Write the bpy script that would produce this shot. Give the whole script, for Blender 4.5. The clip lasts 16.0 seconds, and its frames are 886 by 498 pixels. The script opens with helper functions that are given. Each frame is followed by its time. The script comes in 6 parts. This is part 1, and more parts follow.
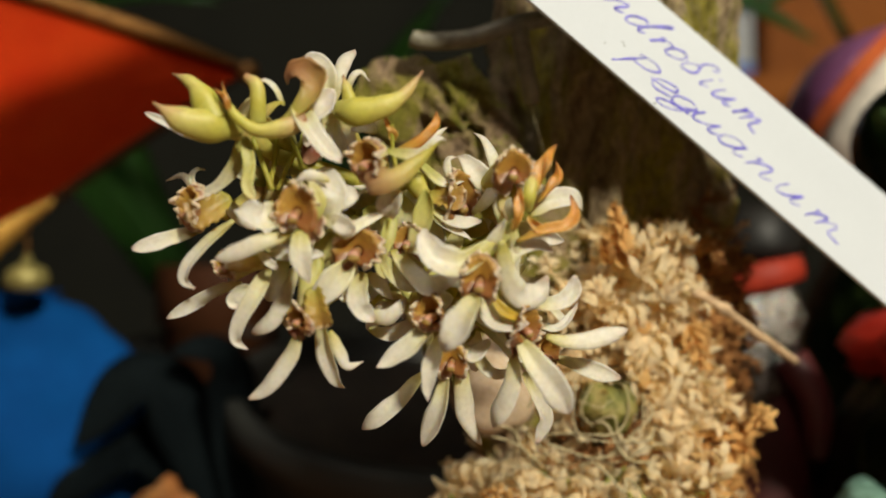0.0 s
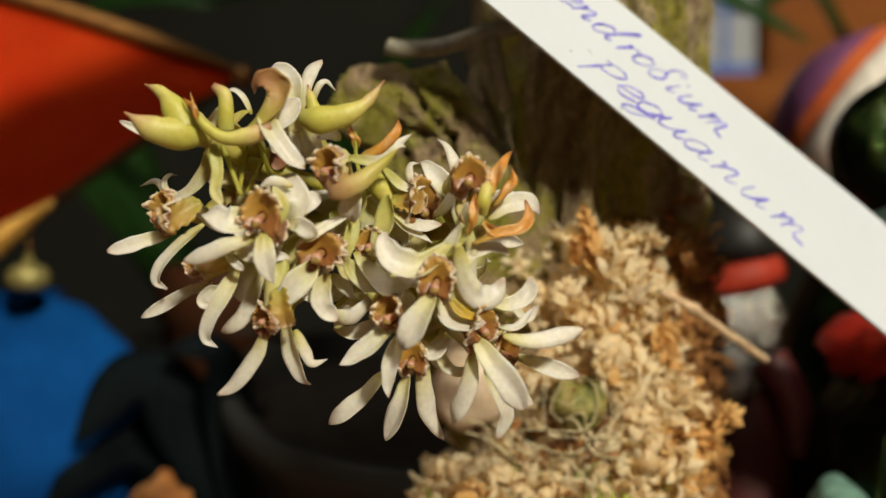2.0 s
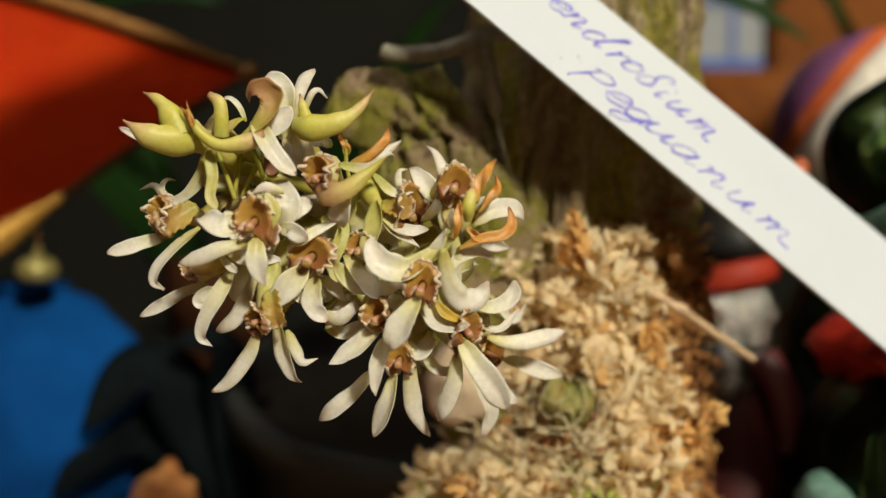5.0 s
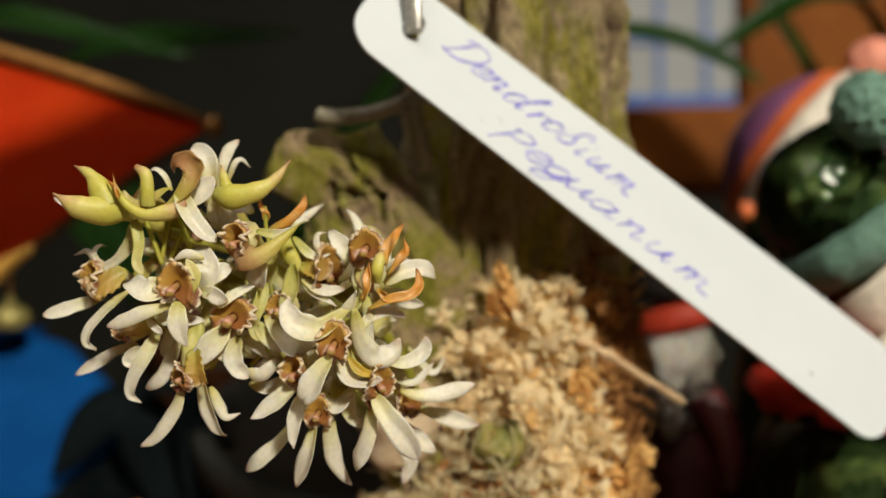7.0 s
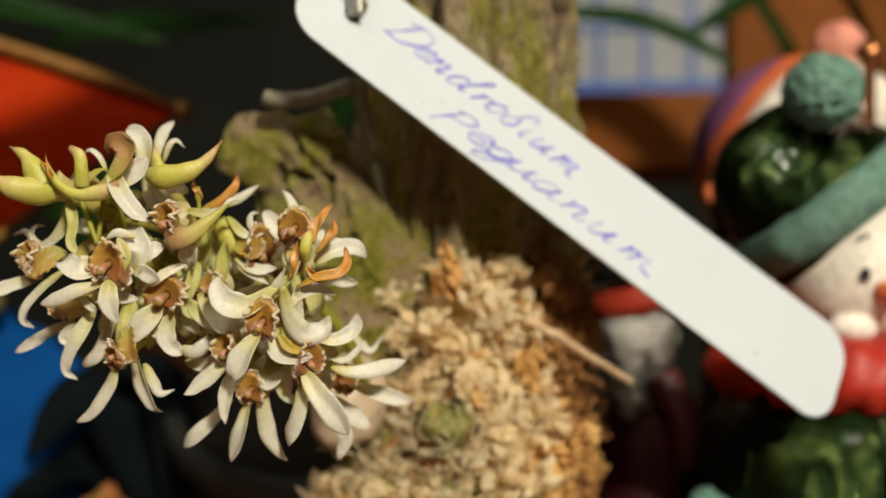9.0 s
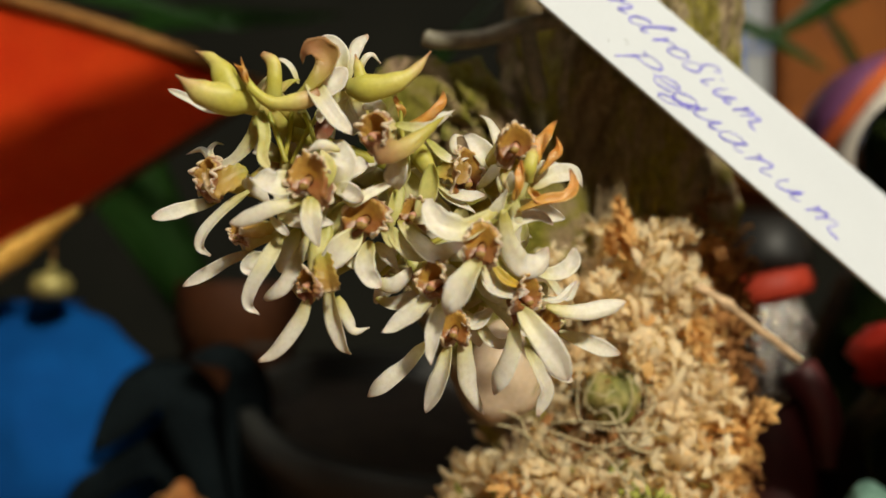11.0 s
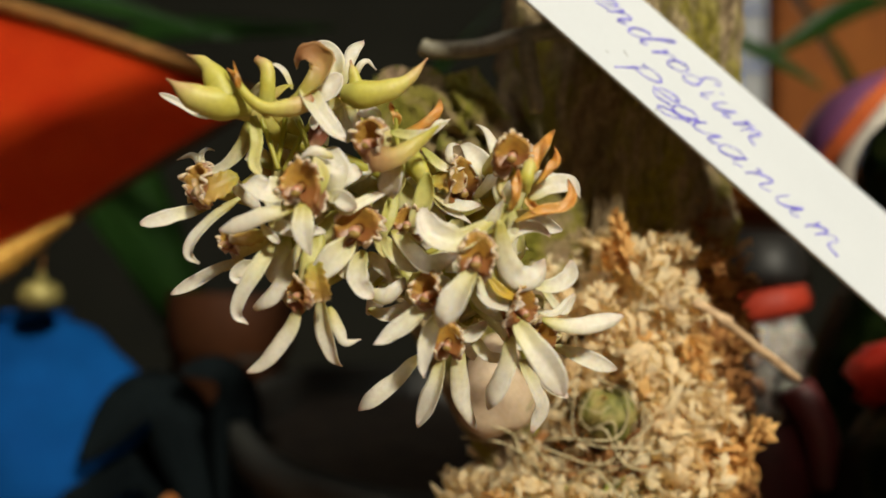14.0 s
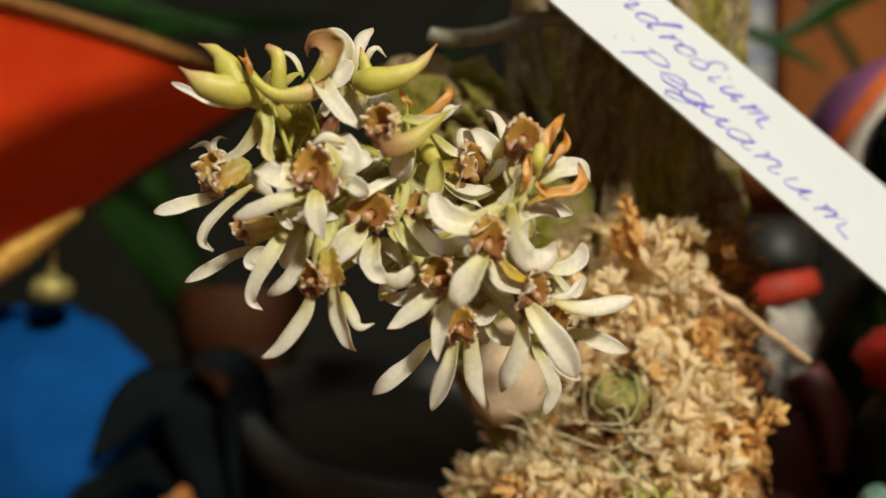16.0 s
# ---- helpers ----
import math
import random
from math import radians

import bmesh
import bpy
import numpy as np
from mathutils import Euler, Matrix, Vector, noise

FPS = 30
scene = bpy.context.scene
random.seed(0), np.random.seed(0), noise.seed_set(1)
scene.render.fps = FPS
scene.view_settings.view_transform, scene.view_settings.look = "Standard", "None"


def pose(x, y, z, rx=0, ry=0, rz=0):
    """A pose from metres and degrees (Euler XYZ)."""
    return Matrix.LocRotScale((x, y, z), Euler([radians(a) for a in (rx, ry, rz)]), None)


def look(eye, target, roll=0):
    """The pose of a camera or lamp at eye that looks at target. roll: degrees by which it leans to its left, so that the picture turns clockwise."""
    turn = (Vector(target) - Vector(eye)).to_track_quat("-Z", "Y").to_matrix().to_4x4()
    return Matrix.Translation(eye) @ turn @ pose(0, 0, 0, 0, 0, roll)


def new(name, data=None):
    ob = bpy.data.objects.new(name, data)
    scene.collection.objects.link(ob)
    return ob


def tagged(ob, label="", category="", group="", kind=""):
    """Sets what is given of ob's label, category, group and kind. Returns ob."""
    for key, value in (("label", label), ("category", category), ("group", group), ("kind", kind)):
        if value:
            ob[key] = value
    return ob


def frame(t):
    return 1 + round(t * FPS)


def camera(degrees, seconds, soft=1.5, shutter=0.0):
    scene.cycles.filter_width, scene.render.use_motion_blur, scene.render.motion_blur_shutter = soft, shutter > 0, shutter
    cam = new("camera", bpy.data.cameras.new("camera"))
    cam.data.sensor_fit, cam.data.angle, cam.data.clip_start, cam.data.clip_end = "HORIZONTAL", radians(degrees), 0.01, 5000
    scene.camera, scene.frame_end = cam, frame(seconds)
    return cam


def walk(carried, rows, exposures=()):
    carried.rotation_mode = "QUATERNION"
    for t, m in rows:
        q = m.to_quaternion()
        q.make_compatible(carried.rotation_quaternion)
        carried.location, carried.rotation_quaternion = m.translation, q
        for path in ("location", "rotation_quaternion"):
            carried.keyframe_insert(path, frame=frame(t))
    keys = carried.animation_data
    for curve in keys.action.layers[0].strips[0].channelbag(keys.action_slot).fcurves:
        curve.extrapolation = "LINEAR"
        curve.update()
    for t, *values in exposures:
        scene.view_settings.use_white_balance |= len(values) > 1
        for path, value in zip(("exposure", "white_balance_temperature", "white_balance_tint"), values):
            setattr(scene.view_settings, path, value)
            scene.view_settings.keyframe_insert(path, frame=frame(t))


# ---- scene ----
cam = camera(51.93, 16.0)
ROWS = [
    (0, 0.00002, 0.00000, 0.11002, 89.873, -0.100, -0.001),
    (0.5, 0.00294, -0.00008, 0.10947, 89.854, -0.228, 0.155),
    (1, 0.00432, -0.00065, 0.10961, 89.850, -0.276, 0.345),
    (1.5, 0.00302, -0.00023, 0.10990, 89.655, -0.353, 0.578),
    (2, 0.00677, -0.00434, 0.11054, 89.766, -0.123, 1.016),
    (2.5, 0.00676, -0.00382, 0.11023, 89.740, -0.149, 1.265),
    (3, 0.00745, -0.00472, 0.11002, 89.693, -0.057, 1.631),
    (5.5, 0.01228, -0.00893, 0.11289, 88.919, -0.581, 1.783),
    (6, 0.01846, -0.01072, 0.11292, 88.865, -0.562, 1.761),
    (6.5, 0.02191, -0.01454, 0.11580, 90.236, -0.087, 2.200),
    (7, 0.02226, -0.01498, 0.11666, 90.866, 0.268, 2.001),
    (7.5, 0.02399, -0.01732, 0.11669, 90.731, 0.286, 2.303),
    (8, 0.02926, -0.01686, 0.11660, 90.700, 0.285, 2.767),
    (8.5, 0.03198, -0.01598, 0.11530, 90.547, 0.308, 2.547),
    (9, 0.03259, -0.01649, 0.11527, 90.153, 0.360, 2.324),
    (9.5, 0.03222, -0.01799, 0.11541, 89.919, 0.387, 2.686),
    (10, 0.02070, -0.01880, 0.10839, 90.665, 0.294, 2.469),
    (10.2, 0.01073, -0.01185, 0.10091, 91.287, -0.262, 1.824),
    (12.5, -0.00110, -0.00143, 0.10022, 93.865, -1.498, 1.069),
    (13, 0.00057, -0.00168, 0.10034, 93.978, -1.532, 0.422),
    (13.5, 0.00184, -0.00127, 0.10039, 93.928, -1.716, 0.613),
    (14, 0.00214, -0.00187, 0.09988, 94.052, -1.577, 0.945),
    (14.5, 0.00292, -0.00006, 0.09889, 94.118, -1.444, 0.845),
    (15, 0.00247, -0.00058, 0.09931, 93.875, -1.609, 1.389),
    (15.5, 0.00282, -0.00471, 0.09952, 93.557, -1.449, 1.597),
    (16, 0.00144, -0.00264, 0.09853, 93.730, -0.913, 1.345),
]
walk(cam, [(t, pose(x, y, z, rx, ry, rz)) for t, x, y, z, rx, ry, rz in ROWS], [(0, 0.0), (10.2, 0.0), (12.5, 0.06), (16, 0.05)])
cam.data.dof.use_dof = True
cam.data.dof.focus_distance = 0.1160
cam.data.dof.aperture_fstop = 11.0

# ---- light: a warm lamp behind the camera and to its side, a weak added fill ----
world = bpy.data.worlds.new("room_dark")
world.use_nodes = True
scene.world = world
world.node_tree.nodes["Background"].inputs[0].default_value = (1.0, 0.86, 0.70, 1)
world.node_tree.nodes["Background"].inputs[1].default_value = 0.012


def lamp(name, eye, target, size, watts, colour):
    data = bpy.data.lights.new(name, "AREA")
    data.shape, data.size, data.energy, data.color = "DISK", size, watts, colour
    ob = new(name, data)
    ob.matrix_world = look(eye, target)
    return ob


lamp("floor_lamp_light", (0.540, -0.950, 0.830), (0.0, 0.17, 0.11), 0.15, 27.4, (1.0, 0.930, 0.750))
# broad fill added overhead to lift the shadows, no known lamp
lamp("overhead_fill", (-0.45, -0.8, 1.95), (0.0, 0.15, 0.1), 0.9, 34.0, (1.0, 0.91, 0.76))


# ---- materials ----
def rgb(c):
    return (c[0], c[1], c[2], 1.0)


def ramp(nt, stops, source, interpolation="LINEAR"):
    r = nt.nodes.new("ShaderNodeValToRGB")
    r.color_ramp.interpolation = interpolation
    while len(r.color_ramp.elements) < len(stops):
        r.color_ramp.elements.new(0.5)
    for e, (pos, c) in zip(r.color_ramp.elements, stops):
        e.position, e.color = pos, rgb(c)
    nt.links.new(source, r.inputs[0])
    return r.outputs[0]


def noise_node(nt, scale, detail=4.0, rough=0.6, coords="Object", distort=0.0):
    tc = nt.nodes.new("ShaderNodeTexCoord")
    n = nt.nodes.new("ShaderNodeTexNoise")
    n.inputs["Scale"].default_value, n.inputs["Detail"].default_value = scale, detail
    n.inputs["Roughness"].default_value, n.inputs["Distortion"].default_value = rough, distort
    nt.links.new(tc.outputs[coords], n.inputs["Vector"])
    return n


def mixed(nt, a, b, fac, mode="MIX"):
    m = nt.nodes.new("ShaderNodeMix")
    m.data_type, m.blend_type = "RGBA", mode
    for sock, v in ((m.inputs[0], fac), (m.inputs[6], a), (m.inputs[7], b)):
        if isinstance(v, (int, float)):
            sock.default_value = v
        elif isinstance(v, tuple):
            sock.default_value = rgb(v)
        else:
            nt.links.new(v, sock)
    return m.outputs[2]


def surface(name, stops, scale=60.0, rough=0.6, metal=0.0, bump=0.3, fine=600.0, relief=0.0004, coat=0.0, sheen=0.0, through_light=0.0, distort=0.0, grain=0.55, stretch=1.0, gloss=0.5):
    """A mottled surface: colours by a coarse noise, broken by a fine one, with relief."""
    m = bpy.data.materials.new(name)
    m.use_nodes = True
    nt = m.node_tree
    p = nt.nodes["Principled BSDF"]
    n1, n2 = noise_node(nt, scale, 5.0, 0.6, distort=distort), noise_node(nt, fine, 6.0, 0.65)
    if stretch != 1.0:
        for n in (n1, n2):
            mp = nt.nodes.new("ShaderNodeMapping")
            mp.inputs["Scale"].default_value = (1, 1, stretch)
            nt.links.new(n.inputs["Vector"].links[0].from_socket, mp.inputs[0])
            nt.links.new(mp.outputs[0], n.inputs["Vector"])
    p.inputs["Specular IOR Level"].default_value = gloss
    col = ramp(nt, stops, n1.outputs["Fac"])
    col = mixed(nt, col, ramp(nt, [(0.3, (0.5, 0.5, 0.5)), (0.7, (1.3, 1.3, 1.3))], n2.outputs["Fac"]), grain, "MULTIPLY")
    nt.links.new(col, p.inputs["Base Color"])
    p.inputs["Roughness"].default_value, p.inputs["Metallic"].default_value = rough, metal
    p.inputs["Coat Weight"].default_value, p.inputs["Sheen Weight"].default_value = coat, sheen
    b = nt.nodes.new("ShaderNodeBump")
    b.inputs["Strength"].default_value, b.inputs["Distance"].default_value = bump, relief
    both = nt.nodes.new("ShaderNodeMath")
    both.operation = "ADD"
    nt.links.new(n1.outputs["Fac"], both.inputs[0])
    nt.links.new(n2.outputs["Fac"], both.inputs[1])
    nt.links.new(both.outputs[0], b.inputs["Height"])
    nt.links.new(b.outputs[0], p.inputs["Normal"])
    if through_light:
        tr = nt.nodes.new("ShaderNodeBsdfTranslucent")
        mx = nt.nodes.new("ShaderNodeMixShader")
        mx.inputs[0].default_value = through_light
        nt.links.new(mixed(nt, col, (1.0, 0.87, 0.64), 1.0, "MULTIPLY"), tr.inputs[0])
        nt.links.new(p.outputs[0], mx.inputs[1])
        nt.links.new(tr.outputs[0], mx.inputs[2])
        nt.links.new(mx.outputs[0], nt.nodes["Material Output"].inputs[0])
    return m


def tissue(name, along, veins=26.0, through_light=0.44, rough=0.40, blotch=0.35, stripes=0.0, stripe_colour=(0.2, 0.06, 0.03), low=None, warp=2.0):
    """Flower tissue: pigment runs from the base (v = 0) to the tip (v = 1), with fine veins along it."""
    m = bpy.data.materials.new(name)
    m.use_nodes = True
    nt = m.node_tree
    p = nt.nodes["Principled BSDF"]
    uv = nt.nodes.new("ShaderNodeUVMap")
    sep = nt.nodes.new("ShaderNodeSeparateXYZ")
    nt.links.new(uv.outputs[0], sep.inputs[0])
    n = noise_node(nt, 420.0, 3.0)
    add = nt.nodes.new("ShaderNodeMath")
    add.operation = "MULTIPLY_ADD"
    nt.links.new(n.outputs["Fac"], add.inputs[0])
    add.inputs[1].default_value = 0.35
    shift = nt.nodes.new("ShaderNodeMath")
    shift.operation = "SUBTRACT"
    nt.links.new(sep.outputs[1], shift.inputs[0])
    shift.inputs[1].default_value = 0.17
    nt.links.new(shift.outputs[0], add.inputs[2])
    col = ramp(nt, along, add.outputs[0])
    wave = nt.nodes.new("ShaderNodeTexWave")
    wave.inputs["Scale"].default_value, wave.inputs["Distortion"].default_value = veins / 6.28, 1.2
    wave.inputs["Detail"].default_value = 1.0
    nt.links.new(uv.outputs[0], wave.inputs[0])
    n2 = noise_node(nt, 1500.0, 4.0)
    col = mixed(nt, col, ramp(nt, [(0.3, (0.72, 0.68, 0.6)), (0.6, (1.05, 1.05, 1.05))], n2.outputs["Fac"]), blotch, "MULTIPLY")
    col = mixed(nt, col, ramp(nt, [(0.0, (0.86, 0.84, 0.78)), (0.5, (1.0, 1.0, 1.0))], wave.outputs["Fac"]), 0.08, "MULTIPLY")
    if stripes:
        w2 = nt.nodes.new("ShaderNodeTexWave")
        w2.inputs["Scale"].default_value, w2.inputs["Distortion"].default_value = stripes / 6.28, warp
        nt.links.new(uv.outputs[0], w2.inputs[0])
        rim = ramp(nt, [(0.10, (0, 0, 0)), (0.35, (1, 1, 1)), (0.80, (1, 1, 1)), (0.90, (0, 0, 0))], sep.outputs[1])
        fac = nt.nodes.new("ShaderNodeMath")
        fac.operation = "MULTIPLY"
        nt.links.new(ramp(nt, [(0.45, (0, 0, 0)), (0.6, (1, 1, 1))], w2.outputs["Fac"]), fac.inputs[0])
        nt.links.new(rim, fac.inputs[1])
        col = mixed(nt, col, stripe_colour, fac.outputs[0])
    if low:
        lower = ramp(nt, [(0.40, (0, 0, 0)), (0.54, (1, 1, 1)), (0.95, (1, 1, 1)), (1.0, (0, 0, 0))], sep.outputs[0])
        inner = ramp(nt, [(0.86, (0.75, 0.75, 0.75)), (0.95, (0, 0, 0))], sep.outputs[1])
        col = mixed(nt, col, low, mixed(nt, lower, inner, 1.0, "MULTIPLY"))
    nt.links.new(col, p.inputs["Base Color"])
    p.inputs["Roughness"].default_value = rough
    p.inputs["Specular IOR Level"].default_value = 0.5
    p.inputs["Subsurface Weight"].default_value = 0.25
    p.inputs["Subsurface Radius"].default_value = (1.0, 0.7, 0.35)
    p.inputs["Subsurface Scale"].default_value = 0.0006
    b = nt.nodes.new("ShaderNodeBump")
    b.inputs["Strength"].default_value, b.inputs["Distance"].default_value = 0.25, 0.00004
    nt.links.new(wave.outputs["Fac"], b.inputs["Height"])
    nt.links.new(b.outputs[0], p.inputs["Normal"])
    tr = nt.nodes.new("ShaderNodeBsdfTranslucent")
    mx = nt.nodes.new("ShaderNodeMixShader")
    mx.inputs[0].default_value = through_light
    nt.links.new(mixed(nt, col, (1.0, 0.95, 0.80), 1.0, "MULTIPLY"), tr.inputs[0])
    nt.links.new(p.outputs[0], mx.inputs[1])
    nt.links.new(tr.outputs[0], mx.inputs[2])
    nt.links.new(mx.outputs[0], nt.nodes["Material Output"].inputs[0])
    return m


CREAM = (0.845, 0.818, 0.73)
WHITE = tissue("petal_white", [(0.0, (0.60, 0.55, 0.16)), (0.13, (0.72, 0.67, 0.36)), (0.27, (0.80, 0.77, 0.57)), (0.46, CREAM), (0.88, (0.80, 0.765, 0.69)), (1.0, (0.70, 0.57, 0.49))], through_light=0.42)
WHITEG = tissue("petal_white_greenish", [(0.0, (0.64, 0.58, 0.18)), (0.28, (0.80, 0.76, 0.48)), (0.50, CREAM), (1.0, (0.82, 0.77, 0.70))], through_light=0.42)
GREENW = tissue("petal_green_white", [(0.0, (0.50, 0.50, 0.10)), (0.35, (0.70, 0.67, 0.32)), (0.62, (0.84, 0.81, 0.64)), (1.0, CREAM)], through_light=0.42)
MIX = tissue("petal_green_rosy", [(0.0, (0.46, 0.24, 0.14)), (0.22, (0.58, 0.38, 0.18)), (0.42, (0.70, 0.58, 0.24)), (0.7, (0.64, 0.58, 0.15)), (1.0, (0.52, 0.48, 0.07))])
GREEN = tissue("petal_yellow_green", [(0.0, (0.50, 0.48, 0.12)), (0.35, (0.56, 0.52, 0.09)), (0.70, (0.64, 0.57, 0.17)), (0.88, (0.58, 0.42, 0.18)), (1.0, (0.38, 0.20, 0.10))], veins=4.0, through_light=0.25, blotch=0.35, rough=0.50)
YG = tissue("petal_chartreuse", [(0.0, (0.52, 0.51, 0.12)), (0.5, (0.68, 0.65, 0.24)), (1.0, (0.76, 0.70, 0.38))])
YELLOW = tissue("petal_yellow", [(0.0, (0.55, 0.42, 0.05)), (0.7, (0.66, 0.46, 0.05)), (1.0, (0.45, 0.25, 0.08))])
LIPBACK = tissue("lip_back", [(0.0, (0.50, 0.48, 0.10)), (0.40, (0.60, 0.46, 0.14)), (0.70, (0.50, 0.28, 0.12)), (0.90, (0.42, 0.20, 0.11)), (1.0, (0.66, 0.48, 0.34))], stripes=90.0, stripe_colour=(0.42, 0.20, 0.09))
FAN = tissue("lip_ochre", [(0.0, (0.50, 0.46, 0.09)), (0.5, (0.58, 0.42, 0.08)), (0.85, (0.50, 0.30, 0.09)), (1.0, (0.74, 0.56, 0.34))], stripes=60.0, stripe_colour=(0.46, 0.28, 0.07), blotch=0.6)
MAROON = tissue("lip_maroon", [(0.0, (0.42, 0.24, 0.12)), (0.5, (0.30, 0.10, 0.055)), (1.0, (0.52, 0.32, 0.20))])
DRY = tissue("bract_dry", [(0.0, (0.60, 0.46, 0.12)), (0.30, (0.84, 0.50, 0.11)), (0.50, (0.88, 0.66, 0.32)), (0.62, (0.84, 0.46, 0.10)), (0.8, (0.82, 0.44, 0.12)), (1.0, (0.34, 0.14, 0.05))], veins=44.0, rough=0.32, blotch=0.9, stripes=40.0, stripe_colour=(0.70, 0.30, 0.05))
LIP = tissue("lip_brown", [(0.0, (0.38, 0.15, 0.04)), (0.30, (0.60, 0.36, 0.05)), (0.60, (0.78, 0.54, 0.10)), (0.88, (0.74, 0.50, 0.16)), (1.0, (0.82, 0.66, 0.42))],
             stripes=150.0, stripe_colour=(0.40, 0.17, 0.05), rough=0.38, blotch=0.5, low=(0.32, 0.110, 0.045))
RUFFLE = tissue("lip_rim", [(0.0, (0.82, 0.69, 0.52)), (1.0, (0.86, 0.75, 0.60))], blotch=0.3)
COLUMN = tissue("column_rose", [(0.0, (0.50, 0.34, 0.10)), (0.5, (0.60, 0.30, 0.16)), (1.0, (0.78, 0.46, 0.36))], rough=0.3)
STALK = tissue("stalk_green", [(0.0, (0.36, 0.36, 0.04)), (0.5, (0.48, 0.47, 0.07)), (1.0, (0.54, 0.50, 0.10))], rough=0.35)
OVARY = tissue("ovary_pale", [(0.0, (0.74, 0.66, 0.34)), (0.5, (0.66, 0.58, 0.18)), (1.0, (0.48, 0.46, 0.07))], rough=0.4)
SHEATH = tissue("papery_sheath", [(0.0, (0.50, 0.37, 0.26)), (0.4, (0.70, 0.57, 0.43)), (1.0, (0.58, 0.44, 0.31))], veins=40.0, through_light=0.25, rough=0.35, blotch=0.8, stripes=30.0, stripe_colour=(0.60, 0.46, 0.30), warp=9.0)
BULB = surface("pseudobulb_green", [(0.3, (0.07, 0.07, 0.012)), (0.45, (0.17, 0.17, 0.03)), (0.6, (0.28, 0.22, 0.07)), (0.75, (0.13, 0.14, 0.02))], 320.0, 0.55, bump=0.8, relief=0.0008, distort=0.6)
ROOT = surface("root_velamen", [(0.3, (0.30, 0.23, 0.11)), (0.6, (0.48, 0.41, 0.24)), (0.8, (0.38, 0.29, 0.14))], 150.0, 0.6, bump=0.3)
VELAMEN = surface("aerial_root_skin", [(0.3, (0.14, 0.125, 0.085)), (0.6, (0.21, 0.195, 0.14)), (0.8, (0.155, 0.135, 0.085))], 150.0, 0.45, bump=0.2)
BARK = surface("bark_mossy", [(0.27, (0.060, 0.040, 0.020)), (0.36, (0.46, 0.32, 0.20)), (0.47, (0.44, 0.33, 0.17)), (0.54, (0.36, 0.31, 0.065)), (0.64, (0.24, 0.235, 0.022)), (0.76, (0.40, 0.29, 0.17))], 120.0, 0.95, bump=1.0, fine=1700.0, relief=0.0022, distort=0.6, grain=1.0, stretch=0.7, gloss=0.2)
TRUNKM = surface("bark_trunk", [(0.28, (0.045, 0.030, 0.017)), (0.36, (0.28, 0.20, 0.115)), (0.47, (0.46, 0.36, 0.21)), (0.53, (0.38, 0.32, 0.12)), (0.60, (0.37, 0.33, 0.045)), (0.68, (0.44, 0.34, 0.18))], 110.0, 0.95, bump=1.0, fine=1000.0, relief=0.0026, distort=0.6, grain=1.0, stretch=0.55, gloss=0.2)
MOSSPALE = surface("sphagnum_pale", [(0.25, (0.86, 0.67, 0.36)), (0.42, (0.93, 0.82, 0.55)), (0.65, (0.94, 0.86, 0.62)), (0.8, (0.90, 0.73, 0.42))], 130.0, 0.75, bump=0.4, fine=1500.0, relief=0.0002, through_light=0.58)
MOSSRUST = surface("sphagnum_rusty", [(0.25, (0.50, 0.25, 0.07)), (0.5, (0.72, 0.42, 0.14)), (0.75, (0.80, 0.54, 0.22))], 130.0, 0.8, bump=0.4, fine=1500.0, relief=0.0002, through_light=0.35)
MOSSDARK = surface("moss_brown", [(0.3, (0.18, 0.075, 0.025)), (0.6, (0.32, 0.15, 0.050)), (0.8, (0.42, 0.21, 0.09))], 130.0, 0.9, bump=0.4, fine=1500.0, relief=0.0002, gloss=0.2)
MOSSGREEN = surface("moss_green", [(0.3, (0.15, 0.17, 0.025)), (0.6, (0.34, 0.35, 0.06)), (0.8, (0.48, 0.44, 0.12))], 200.0, 0.8, bump=0.4, fine=1500.0, relief=0.0002)
TWIG = surface("twig_bark", [(0.3, (0.40, 0.26, 0.14)), (0.6, (0.60, 0.43, 0.26)), (0.8, (0.66, 0.52, 0.35))], 300.0, 0.7, bump=0.5)
TAGWHITE = surface("tag_plastic", [(0.3, (0.512, 0.547, 0.592)), (0.7, (0.538, 0.573, 0.617))], 40.0, 0.6, bump=0.05, fine=2500.0, relief=0.00003, grain=0.06, gloss=0.15)
INK = surface("blue_ballpoint_ink", [(0.35, (0.07, 0.055, 0.52)), (0.65, (0.22, 0.19, 0.74))], 900.0, 0.5, bump=0.0)
STEEL = surface("dull_wire", [(0.3, (0.34, 0.33, 0.31)), (0.7, (0.48, 0.46, 0.43))], 300.0, 0.4, metal=0.6, bump=0.1)
REDCLOTH = surface("red_felt_cloth", [(0.3, (0.64, 0.036, 0.004)), (0.7, (0.72, 0.060, 0.006))], 60.0, 0.9, bump=0.2, fine=1800.0, relief=0.0002, gloss=0.15, grain=0.3)
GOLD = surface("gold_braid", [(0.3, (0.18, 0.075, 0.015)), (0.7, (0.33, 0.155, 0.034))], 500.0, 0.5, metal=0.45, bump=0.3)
# lower braid in two golds: darkened for its shaded half, bright for its lit end
GOLDSHADED = surface("gold_braid_shaded", [(0.3, (0.050, 0.018, 0.006)), (0.7, (0.085, 0.034, 0.010))], 500.0, 0.8, bump=0.3, gloss=0.2)
GOLDLIT = surface("gold_braid_lit", [(0.3, (0.52, 0.27, 0.04)), (0.7, (0.84, 0.50, 0.12))], 500.0, 0.42, metal=0.5, bump=0.3)
